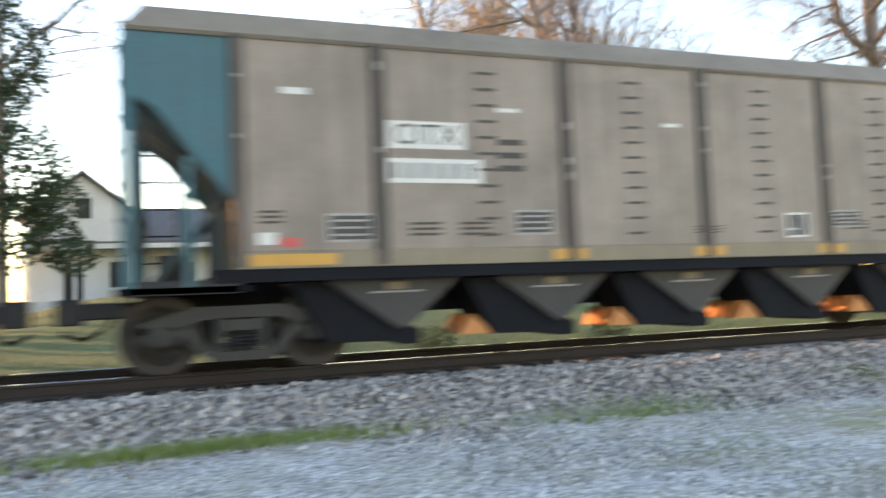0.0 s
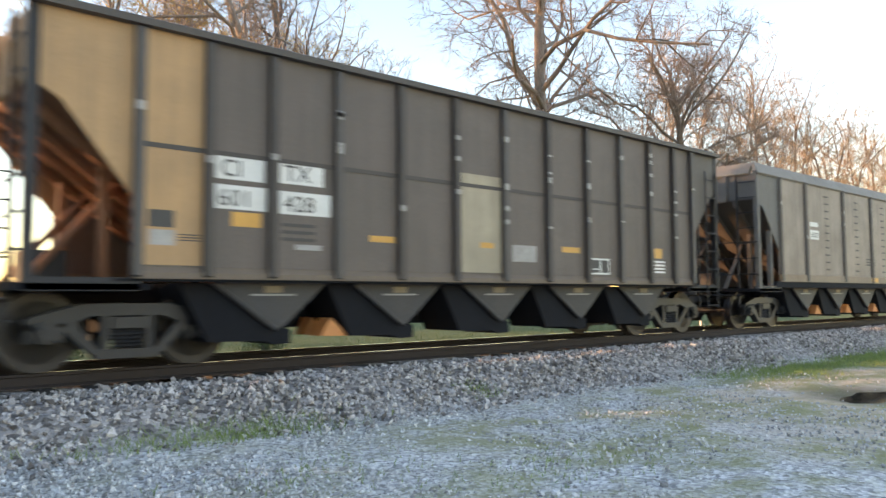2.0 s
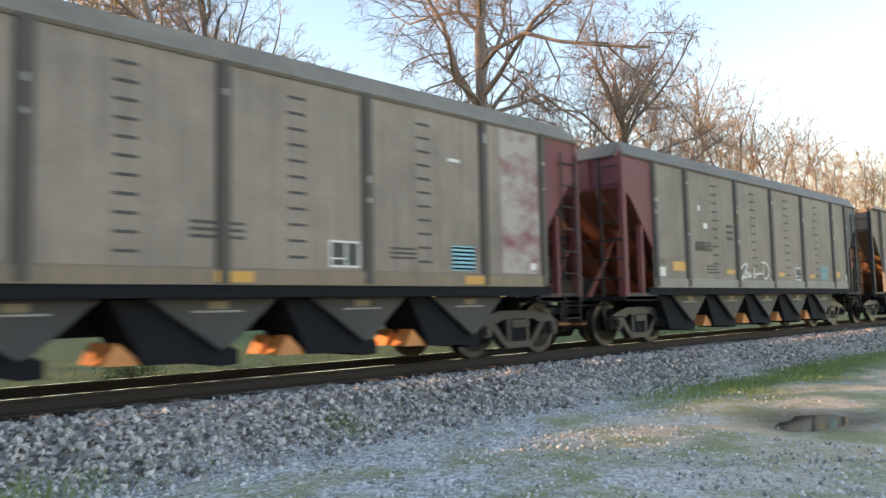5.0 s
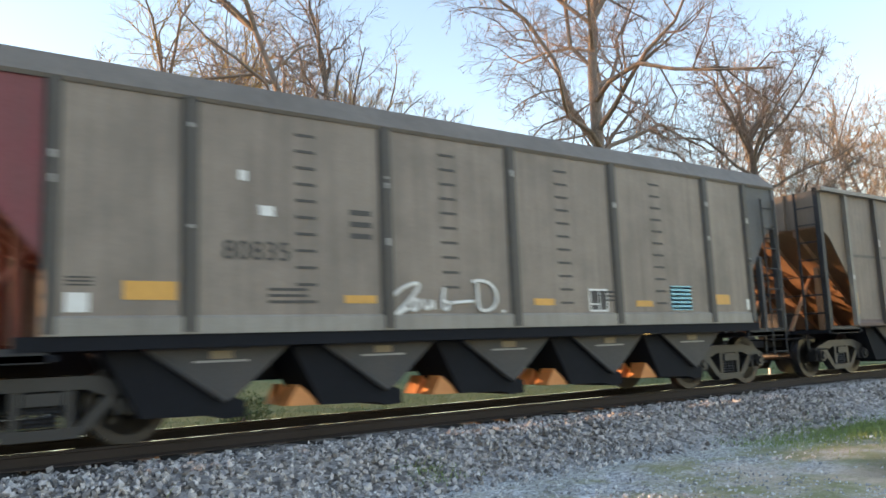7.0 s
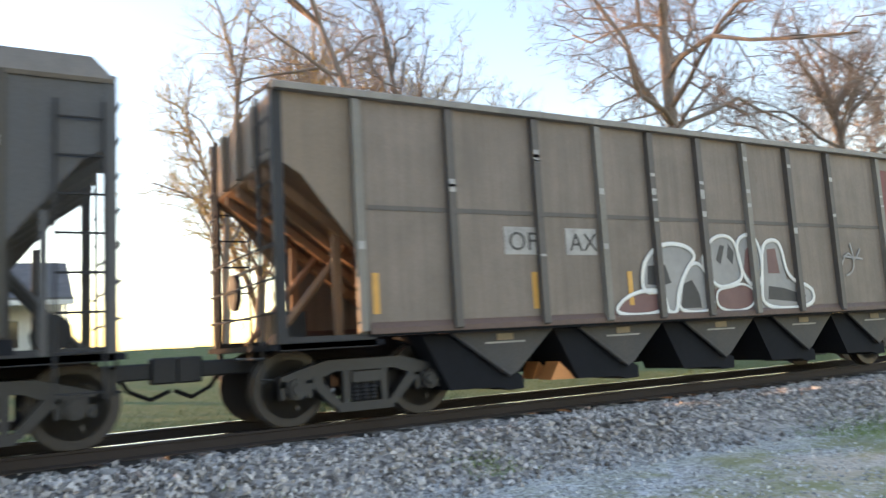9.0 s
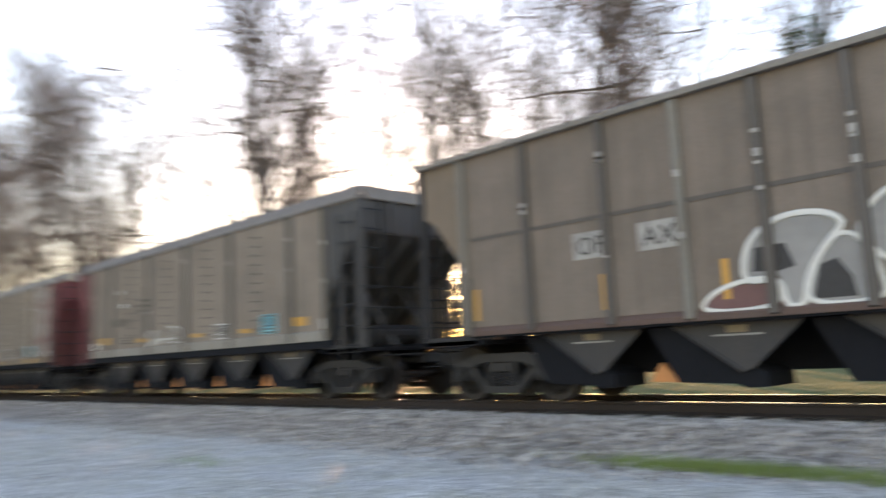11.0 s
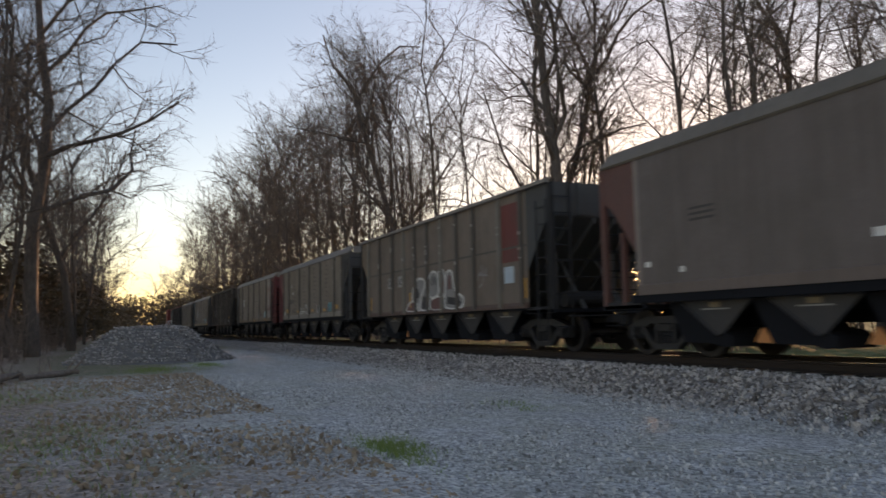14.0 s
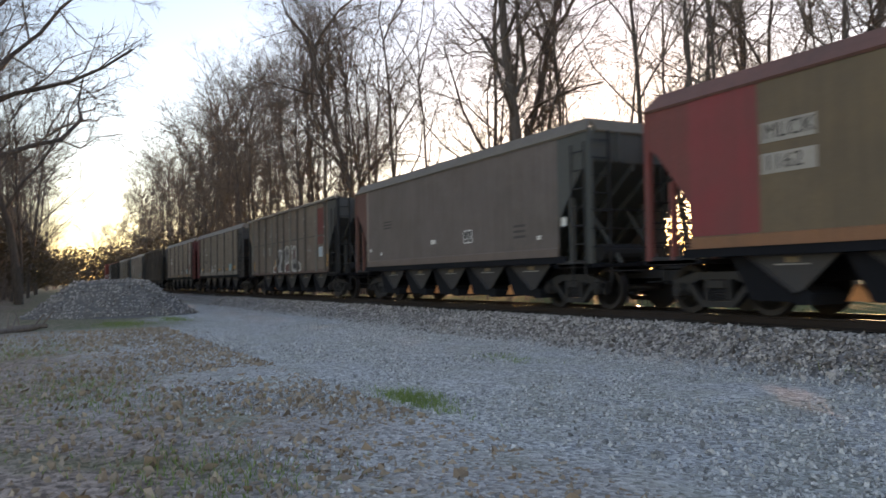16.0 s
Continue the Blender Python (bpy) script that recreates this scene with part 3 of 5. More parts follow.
def paint(name, side, rib=None, end=None, stripe=None, chord=None, slope=None, **more):
    P = lambda tag, c, **k: dusty_paint(name + "_" + tag, c, **k)
    m = {"side": P("side", side, amount=0.45)}
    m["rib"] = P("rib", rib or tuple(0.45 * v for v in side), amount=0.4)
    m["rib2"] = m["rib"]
    m["end"] = P("end", end or side, amount=0.3)
    m["corner"] = m["end"]
    m["stripe"] = P("stripe", stripe or side, amount=0.35)
    m["chord"] = P("chord", chord or side, amount=0.35)
    m["slope"] = P("slope", slope or end or side, amount=0.35)
    m["frame"] = M_STEEL
    m["bay"] = P("bay", (0.036, 0.037, 0.043), amount=0.3)
    # the low sun's orange on the doors is put into this colour
    m["gate"] = P("gate", (0.66, 0.27, 0.09), amount=0.05)
    for k, v in more.items():
        m[k] = P(k, v, amount=0.35)
    return m


CARS = []      # (car, place in the train)


def label_group(car, cols):
    """Yellow bars, reporting boxes and small tables on a side."""
    for kind, x, z, w, h in cols:
        if kind == "y":
            plate(x, z, w, h, car, M_YELLOW, "reflector", "yellow reflector strip", y=-HALF - (0.043 if z < 1.3 else 0.008))
        elif kind == "w":
            plate(x, z, w, h, car, M_WHITE, "label_plate", "white label")
        elif kind == "b":
            plate(x, z, w, h, car, M_BLUE, "label_plate", "turquoise label")
            bars(x, z, w, h, 6, car, M_WHITE) if w > 0.3 else None
        elif kind == "g":
            plate(x, z, w, h, car, M_GREYCHIP, "label_plate", "worn grey label")
        elif kind == "p":
            plate(x, z, w, h, car, M_PINK, "label_plate", "red label")
        elif kind == "t":
            bars(x, z, w, h, 3, car, M_GREYMARK)
        elif kind == "f":
            plate(x - 0.03, z - 0.03, w + 0.06, h + 0.06, car, M_GREYCHIP, "label_plate", "grey framed label")
            plate(x, z, w, h, car, M_GREYMARK, "label_plate", "dark stencil table", y=-HALF - 0.012)
            for i in range(3):
                plate(x + 0.03, z + h * (0.15 + 0.3 * i), w - 0.06, 0.025, car, M_GREYCHIP, "stencil_bar", y=-HALF - 0.014)
        elif kind == "c":
            plate(x + 0.03, z + 0.03, w - 0.06, h - 0.06, car, M_GREYMARK, "label_plate", "dark label ground", y=-HALF - 0.004)
            for x0, x1, z0, z1 in ((x, x + w, z, z + 0.03), (x, x + w, z + h - 0.03, z + h), (x, x + 0.03, z + 0.03, z + h - 0.03), (x + w - 0.03, x + w, z + 0.03, z + h - 0.03), (x + w * 0.5, x + w * 0.56, z + 0.03, z + h - 0.03), (x + 0.03, x + w * 0.5, z + h * 0.3, z + h * 0.36)):
                plate(x0, z0, x1 - x0, z1 - z0, car, M_WHITE, "box_line", "white stencil line")


def stroke(points, width, parent, material, name="graffiti", y=-HALF - 0.02, closed=False):
    c = bpy.data.curves.new(name, "CURVE")
    c.dimensions, c.bevel_depth, c.bevel_resolution, c.resolution_u = "3D", width, 0, 6
    sp = c.splines.new("NURBS")
    sp.points.add(len(points) - 1)
    for p, (a, b) in zip(sp.points, points):
        p.co = (a, 0, b, 1)
    sp.use_endpoint_u, sp.order_u, sp.use_cyclic_u = not closed, 3, closed
    c.materials.append(material)
    o = new(name, c)
    o.parent = parent
    o.location = (0, y, 0)
    o.scale = (1, 0.15, 1)
    return o


BEIGE = (0.39, 0.32, 0.27)
GREYTAN = (0.36, 0.29, 0.235)


def build_train():
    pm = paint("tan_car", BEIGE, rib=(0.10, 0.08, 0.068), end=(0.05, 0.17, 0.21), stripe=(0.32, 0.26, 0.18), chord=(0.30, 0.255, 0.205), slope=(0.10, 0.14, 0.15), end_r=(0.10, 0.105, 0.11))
    c = hopper_car(pm, "panel", "tan coal hopper wagon with a teal end and white number panels", 14.45, posts=0.13)
    plate(2.95, 2.60, 1.0, 0.34, c, M_WHITE, "number_panel", "white number panel")
    plate(2.90, 2.18, 1.26, 0.30, c, M_WHITE, "number_panel", "white number panel")
    lettering("CITX", 3.02, 2.655, 0.36, c, M_GREYMARK, y=-HALF - 0.014)
    for i in range(6):
        plate(3.0 + i * 0.195, 2.235, 0.075, 0.19, c, M_GREYMARK, "stencil_bar", y=-HALF - 0.012)
    label_group(c, [("y", 1.3, 1.21, 1.0, 0.13), ("y", 5.1, 1.21, 0.5, 0.13), ("y", 7.3, 1.21, 0.5, 0.13), ("y", 9.5, 1.21, 0.5, 0.13), ("y", 12.1, 1.21, 0.9, 0.13), ("f", 2.22, 1.5, 0.5, 0.28), ("f", 4.62, 1.56, 0.48, 0.26), ("t", 3.2, 1.52, 0.4, 0.2), ("t", 3.85, 1.52, 0.4, 0.2), ("t", 1.42, 1.68, 0.25, 0.18), ("f", 9.85, 1.62, 0.5, 0.2), ("p", 1.65, 1.42, 0.22, 0.11), ("w", 1.4, 1.45, 0.2, 0.14), ("c", 8.95, 1.45, 0.4, 0.36), ("t", 7.35, 1.52, 0.45, 0.12), ("b", 11.0, 1.42, 0.5, 0.42), ("t", 10.1, 1.55, 0.4, 0.16), ("t", 4.4, 2.3, 0.35, 0.5), ("w", 4.4, 3.1, 0.3, 0.05), ("w", 6.9, 3.0, 0.25, 0.05), ("w", 1.7, 3.2, 0.3, 0.08), ("p", 12.35, 1.43, 0.15, 0.1), ("w", 12.6, 1.43, 0.2, 0.08)])
    CARS.append((c, 0))

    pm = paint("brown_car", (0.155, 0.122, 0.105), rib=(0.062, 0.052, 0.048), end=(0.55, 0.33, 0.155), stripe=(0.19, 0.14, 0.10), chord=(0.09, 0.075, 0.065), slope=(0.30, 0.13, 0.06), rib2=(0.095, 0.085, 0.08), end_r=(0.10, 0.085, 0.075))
    c = hopper_car(pm, "rib", "dark brown ribbed coal hopper wagon with an orange end")
    part("end_panel", made(box, 1.20, 1.92, -HALF - 0.006, -HALF, 1.22, 3.97), pm["end"], c, "faded orange side panel")
    part("pale_panel", made(box, 6.12, 7.08, -HALF - 0.006, -HALF, 1.22, 2.80), dusty_paint("pale_patch", (0.46, 0.39, 0.28), amount=0.35), c, "pale replaced side panel")
    for x, z, w, text in ((2.08, 2.30, 0.66, "CI"), (2.96, 2.32, 0.66, "TX"), (2.05, 1.93, 0.72, "601"), (2.96, 1.92, 0.78, "428")):
        plate(x, z, w, 0.30, c, M_WHITE, "number_panel", "white number panel")
        lettering(text, x + 0.06, z + 0.04, 0.30, c, M_GREYMARK, y=-HALF - 0.014)
    label_group(c, [("y", 2.3, 1.72, 0.4, 0.18), ("y", 4.4, 1.62, 0.45, 0.09), ("y", 6.6, 1.62, 0.3, 0.09), ("y", 8.65, 1.62, 0.5, 0.1), ("g", 7.35, 1.42, 0.6, 0.28), ("c", 9.45, 1.24, 0.6, 0.30), ("t", 3.0, 1.55, 0.5, 0.28), ("g", 3.2, 1.46, 0.4, 0.07), ("w", 11.46, 1.3, 0.5, 0.035), ("w", 11.46, 1.37, 0.5, 0.035), ("w", 11.46, 1.44, 0.5, 0.035), ("w", 11.46, 1.51, 0.5, 0.035), ("y", 11.46, 1.6, 0.4, 0.2), ("g", 1.28, 1.45, 0.3, 0.18), ("t", 1.62, 1.5, 0.28, 0.1)])
    plate(1.27, 1.66, 0.3, 0.2, c, M_GREYMARK, "label_plate", "dark square label", y=-HALF - 0.012)
    CARS.append((c, 1))

    pm = paint("pale_car", GREYTAN, rib=(0.09, 0.075, 0.065), end=(0.13, 0.125, 0.12), stripe=(0.30, 0.22, 0.15), chord=(0.27, 0.235, 0.19), slope=(0.12, 0.10, 0.09), end_r=(0.20, 0.045, 0.05))
    c = hopper_car(pm, "panel", "tan coal hopper wagon with a dark red trailing end", 14.6)
    wn = Nodes("patchy_white_on_red")
    f = wn.noise(1.5, 5, 0.6, wn.stretch(1, 1, 1.5))
    wm = wn.done(wn.mix(wn.ramp(f, 0.46, 0.66), (0.42, 0.375, 0.34), (0.24, 0.085, 0.085)), 0.7)
    part("worn_panel", made(box, 12.42, 13.42, -HALF - 0.006, -HALF, 1.40, 3.84), wm, c, "worn white panel with red showing through")
    label_group(c, [("y", 7.3, 1.21, 0.5, 0.13), ("y", 11.5, 1.21, 0.6, 0.13), ("c", 8.95, 1.42, 0.5, 0.36), ("b", 11.25, 1.42, 0.5, 0.38), ("w", 13.15, 1.46, 0.15, 0.12), ("t", 7.0, 1.7, 0.7, 0.25), ("t", 10.0, 1.55, 0.5, 0.2), ("w", 3.0, 2.7, 0.5, 0.12), ("w", 3.0, 2.35, 0.55, 0.25), ("t", 3.05, 2.4, 0.45, 0.15), ("w", 11.2, 3.1, 0.25, 0.05)])
    CARS.append((c, 2))

    pm = paint("grey_car", (0.30, 0.245, 0.20), rib=(0.075, 0.068, 0.06), end=(0.22, 0.05, 0.06), stripe=(0.34, 0.31, 0.27), chord=(0.22, 0.19, 0.16), slope=(0.30, 0.09, 0.06), end_r=(0.08, 0.08, 0.085))
    c = hopper_car(pm, "panel", "grey coal hopper wagon with dark red end and white scribble", 14.25, posts=-0.13)
    lettering("80835", 2.95, 2.02, 0.32, c, M_GREYMARK)
    label_group(c, [("y", 1.9, 1.55, 0.55, 0.20), ("y", 4.5, 1.52, 0.45, 0.1), ("y", 7.65, 1.5, 0.4, 0.1), ("y", 9.9, 1.48, 0.4, 0.1), ("y", 12.02, 1.52, 0.45, 0.18), ("c", 8.8, 1.4, 0.42, 0.36), ("b", 10.8, 1.42, 0.55, 0.42), ("w", 1.35, 1.42, 0.22, 0.2), ("w", 13.0, 1.42, 0.2, 0.2), ("t", 3.5, 1.5, 0.5, 0.22), ("t", 8.9, 1.55, 0.5, 0.2), ("w", 3.4, 2.55, 0.18, 0.12), ("t", 1.35, 1.68, 0.25, 0.12), ("t", 4.6, 2.3, 0.3, 0.45), ("w", 3.15, 2.95, 0.1, 0.12)])
    for pts in ([(5.20, 1.62), (5.30, 1.72), (5.63, 1.82), (5.50, 1.60), (5.22, 1.38)], [(5.22, 1.38), (5.30, 1.40), (5.42, 1.46)], [(5.52, 1.58), (5.44, 1.44), (5.54, 1.42), (5.60, 1.56), (5.52, 1.58)], [(5.66, 1.58), (5.66, 1.44), (5.76, 1.46), (5.80, 1.60), (5.82, 1.44)], [(6.0, 1.74), (5.93, 1.44), (6.06, 1.44), (6.08, 1.54), (5.97, 1.55)], [(6.10, 1.52), (6.18, 1.54), (6.50, 1.55)], [(6.57, 1.81), (6.56, 1.60), (6.60, 1.40), (6.84, 1.44), (6.93, 1.60), (6.86, 1.78), (6.62, 1.86), (6.48, 1.82)], [(7.0, 1.42), (7.03, 1.40), (7.04, 1.43)]):
        stroke(pts, 0.024, c, M_WHITE, y=-HALF - 0.03)
    CARS.append((c, 3))

    pm = paint("rust_car", (0.24, 0.19, 0.155), rib=(0.12, 0.105, 0.095), end=(0.24, 0.18, 0.13), stripe=(0.13, 0.075, 0.06), chord=(0.30, 0.27, 0.24), slope=(0.36, 0.20, 0.11), rib2=(0.25, 0.23, 0.20), end_r=(0.075, 0.08, 0.085))
    c = hopper_car(pm, "rib", "brown ribbed coal hopper wagon with large white graffiti", front=-0.2, ribs=(0.82, 2.13, 3.52, 4.66, 5.71, 6.77, 7.87, 9.0, 10.15, 11.68, 12.82))
    for x, text in ((3.0, "OF"), (4.05, "AX")):
        plate(x - 0.06, 2.04, 0.56, 0.38, c, M_GREYCHIP, "number_panel", "small faded panel")
        lettering(text, x, 2.10, 0.36, c, M_GREYMARK, y=-HALF - 0.014)
    for x in (0.97, 3.36, 5.1, 12.9):
        plate(x, 1.30, 0.09, 0.5, c, M_YELLOW, "yellow_bar", "yellow safety bar")
    silver = plain("silver_graffiti_fill", (0.30, 0.29, 0.285), 0.6, 0, 4, 0.5)
    maroon = plain("maroon_graffiti_fill", (0.17, 0.085, 0.08), 0.6, 0, 4, 0.5)
    deep = plain("dark_graffiti_fill", (0.04, 0.038, 0.04), 0.6)
    shapes = ((maroon, [(4.74, 1.15), (4.96, 1.40), (5.40, 1.52), (5.78, 1.50), (5.82, 1.15)], 0.03),
              (silver, [(5.34, 1.45), (5.42, 1.95), (5.80, 2.22), (6.30, 2.22), (6.58, 2.05), (6.35, 1.85), (6.10, 1.50), (6.05, 1.15), (5.84, 1.15), (5.80, 1.52)], 0.036),
              (silver, [(6.04, 1.15), (6.16, 1.53), (6.30, 1.80), (6.52, 1.96), (6.76, 1.80), (6.87, 1.42), (6.90, 1.15)], 0.03),
              (silver, [(6.62, 1.95), (6.97, 2.36), (7.40, 2.38), (7.56, 2.10), (7.62, 1.66), (7.32, 1.56), (6.95, 1.52)], 0.03),
              (silver, [(7.48, 2.28), (7.85, 2.44), (8.06, 2.28), (8.12, 1.95), (8.06, 1.58), (7.80, 1.54), (7.60, 1.75)], 0.034),
              (silver, [(8.08, 1.62), (8.14, 2.22), (8.40, 2.34), (8.66, 2.26), (8.72, 1.65), (9.43, 1.50), (9.36, 1.15), (8.0, 1.15)], 0.036),
              (maroon, [(6.93, 1.50), (7.32, 1.53), (7.58, 1.60), (7.92, 1.46), (7.76, 1.15), (6.95, 1.15)], 0.02),
              (deep, [(6.14, 1.22), (6.24, 1.60), (6.43, 1.66), (6.57, 1.44), (6.60, 1.22)], 0.0), (deep, [(5.48, 1.60), (5.52, 1.88), (5.88, 1.90), (5.98, 1.62), (5.80, 1.58)], 0.0),
              (maroon, [(7.66, 1.80), (7.74, 2.14), (7.90, 2.24), (8.02, 1.97), (7.98, 1.66), (7.82, 1.64)], 0.0), (deep, [(7.02, 1.98), (7.14, 2.22), (7.24, 2.20), (7.12, 1.90)], 0.0), (deep, [(7.28, 2.02), (7.34, 2.24), (7.46, 2.10), (7.40, 1.90)], 0.0),
              (maroon, [(8.26, 1.75), (8.28, 2.16), (8.50, 2.18), (8.56, 1.75)], 0.0), (deep, [(8.20, 1.32), (8.24, 1.54), (8.62, 1.50), (9.20, 1.36), (9.10, 1.24)], 0.0))
    for k, (mat, outline, edge) in enumerate(shapes):
        part("graffiti_fill", made(prism, outline, -HALF - 0.006 - 0.002 * (not edge), -HALF - 0.001), mat, c)
        if edge:
            stroke(outline, edge, c, M_WHITE, "graffiti_outline", closed=True)
    for pts in ([(10.3, 1.9), (10.5, 2.2), (10.7, 1.9), (10.9, 2.2)], [(10.4, 1.7), (10.8, 1.75), (10.6, 2.3)], [(10.35, 2.05), (10.95, 2.0)]):
        stroke(pts, 0.022, c, silver)
    part("red_panel", made(box, 11.75, 12.75, -HALF - 0.006, -HALF, 2.25, 3.75), dusty_paint("red_patch", (0.20, 0.05, 0.045), amount=0.4), c, "dull red repainted panel")
    plate(11.86, 1.72, 0.5, 0.42, c, plain("pale_blue_label", (0.48, 0.58, 0.66), 0.5), "label_plate", "pale blue label")
    CARS.append((c, 4))

    pm = paint("smooth_car", (0.175, 0.145, 0.135), rib=(0.12, 0.10, 0.09), end=(0.16, 0.07, 0.06), stripe=(0.19, 0.145, 0.125), chord=(0.20, 0.17, 0.13), slope=(0.18, 0.09, 0.07), end_r=(0.085, 0.095, 0.095), side2=(0.2, 0.1, 0.09))
    c = hopper_car(pm, "plain", "brown smooth-sided coal hopper wagon with small white labels", 13.55)
    label_group(c, [("w", 1.35, 1.7, 0.15, 0.1), ("w", 2.3, 1.55, 0.12, 0.1), ("w", 6.1, 1.75, 0.3, 0.13), ("c", 8.1, 1.68, 0.45, 0.36), ("t", 10.6, 1.65, 0.5, 0.4), ("w", 11.6, 1.6, 0.14, 0.1), ("w", 12.55, 1.85, 0.18, 0.2), ("t", 2.6, 2.4, 0.6, 0.3)])
    part("corner_strip", made(box, 1.10, 1.22, -HALF - 0.01, -HALF, 1.2, 3.84), dusty_paint("pale_strip", (0.33, 0.28, 0.25), amount=0.3), c, "pale upright strip")
    CARS.append((c, 5))

    pm = paint("red_car", (0.20, 0.145, 0.085), rib=(0.16, 0.06, 0.055), end=(0.24, 0.06, 0.055), stripe=(0.33, 0.15, 0.07), chord=(0.22, 0.10, 0.08), slope=(0.22, 0.08, 0.06))
    c = hopper_car(pm, "plain", "ochre and red coal hopper wagon with faded stencils")
    redpaint = dusty_paint("faded_red", (0.30, 0.055, 0.06), amount=0.3)
    part("red_panel", made(box, 1.12, 2.6, -HALF - 0.006, -HALF, 1.4, 3.84), redpaint, c, "faded red side panel")
    for z, text in ((2.85, "MLCK"), (2.35, "1162")):
        plate(2.66, z - 0.03, 1.0, 0.33, c, plain("dull_white_panel", (0.40, 0.37, 0.33), 0.7), "number_panel", "faded white panel")
        lettering(text, 2.72, z + 0.03, 0.34, c, M_GREYMARK, y=-HALF - 0.014)
    CARS.append((c, 6 - 0.9 / PITCH))
    pm = paint("next_car", (0.17, 0.15, 0.125), rib=(0.08, 0.07, 0.06), end=(0.12, 0.11, 0.10), stripe=(0.28, 0.24, 0.19))
    c = hopper_car(pm, "panel", "grey-brown coal hopper wagon")
    CARS.append((c, 7 - 0.9 / PITCH))
    c = hopper_car(paint("lead_brown", (0.19, 0.16, 0.13), rib=(0.08, 0.065, 0.06), end=(0.10, 0.09, 0.085)), "panel", "tan coal hopper wagon far down the track")
    CARS.append((c, -1))
    c = hopper_car(paint("lead_dark", (0.09, 0.08, 0.075), rib=(0.06, 0.055, 0.05), chord=(0.26, 0.06, 0.05), end=(0.08, 0.075, 0.07)), "rib", "dark coal hopper wagon with a red top rail")
    CARS.append((c, -2))


build_train()


def locomotive(LENGTH=14.15):
    lo = thing("locomotive", "dark red diesel locomotive at the head of the train", "locomotive", "coal train")
    red = dusty_paint("loco_red", (0.30, 0.05, 0.04), amount=0.3)
    dark = dusty_paint("loco_dark", (0.05, 0.05, 0.055), amount=0.3)
    part("frame", made(box, 0, LENGTH, -1.5, 1.5, 1.1, 1.45), dark, lo)
    bm = made(box, 3.6, LENGTH - 1.0, -0.95, 0.95, 1.45, 4.1)
    bmesh.ops.bevel(bm, geom=bm.edges[:], offset=0.12, segments=2, affect="EDGES")
    part("hood", bm, dark, lo)
    bm = made(box, 1.5, 3.6, -1.5, 1.5, 1.45, 4.35)
    bmesh.ops.bevel(bm, geom=bm.edges[:], offset=0.12, segments=2, affect="EDGES")
    part("cab", bm, red, lo)
    part("nose", made(prism, [(0.35, 1.45), (1.5, 1.45), (1.5, 3.0), (0.55, 2.8)], -0.9, 0.9), red, lo)
    part("roof_plate", made(box, 1.3, LENGTH - 1.1, -1.1, 1.1, 4.12, 4.2), red, lo)
    part("fuel_tank", made(prism_x, [(-1.4, 1.1), (-1.25, 0.4), (1.25, 0.4), (1.4, 1.1)], 5, 9.5), M_BLACK, lo)
    for x in (2.4, LENGTH - 2.4):
        bogie(lo, x)
    bm = bmesh.new()
    for s in (-1, 1):
        for i in range(9):
            rod(bm, (0.3 + i * 1.7, s * 1.45, 1.45), (0.3 + i * 1.7, s * 1.45, 2.35), 0.02, 5)
        rod(bm, (0.3, s * 1.45, 2.35), (LENGTH - 0.4, s * 1.45, 2.35), 0.02, 5)
    part("handrail", bm, M_WHITE, lo, "white handrail")
    CARS.append((lo, -3))


locomotive()


# ---- trees ----
def tubes(segs, sides):
    """Tapered tubes: rows of (p, q, r0, r1)."""
    a = np.array([s[0] for s in segs], float)
    b = np.array([s[1] for s in segs], float)
    r0 = np.array([s[2] for s in segs])[:, None]
    r1 = np.array([s[3] for s in segs])[:, None]
    d = b - a
    d /= np.linalg.norm(d, axis=1)[:, None] + 1e-9
    up = np.where(np.abs(d[:, 2:3]) < 0.9, [[0.0, 0.0, 1.0]], [[1.0, 0.0, 0.0]])
    u = np.cross(d, up)
    u /= np.linalg.norm(u, axis=1)[:, None] + 1e-9
    w = np.cross(d, u)
    n = len(segs)
    V = np.zeros((n, 2 * sides, 3))
    for i in range(sides):
        t = 2 * math.pi * i / sides
        off = u * math.cos(t) + w * math.sin(t)
        V[:, i], V[:, sides + i] = a + off * r0, b + off * r1
    faces = []
    base = np.arange(n) * 2 * sides
    for i in range(sides):
        j = (i + 1) % sides
        faces.append(np.stack([base + i, base + j, base + sides + j, base + sides + i], 1))
    return V.reshape(-1, 3).tolist(), np.concatenate(faces).tolist()


def cones(segs):
    """Three-sided twigs that end in a point."""
    a = np.array([s[0] for s in segs], float)
    b = np.array([s[1] for s in segs], float)
    r = np.array([s[2] for s in segs])[:, None]
    d = b - a
    d /= np.linalg.norm(d, axis=1)[:, None] + 1e-9
    u = np.cross(d, [[0.31, 0.52, 0.79]])
    u /= np.linalg.norm(u, axis=1)[:, None] + 1e-9
    w = np.cross(d, u)
    V = np.stack([a + u * r, a + (w * 0.87 - u * 0.5) * r, a + (-w * 0.87 - u * 0.5) * r, b], 1)
    i = np.arange(len(segs)) * 4
    F = np.concatenate([np.stack([i, i + 1, i + 3], 1), np.stack([i + 1, i + 2, i + 3], 1), np.stack([i + 2, i, i + 3], 1)])
    return V.reshape(-1, 3).tolist(), F.tolist()


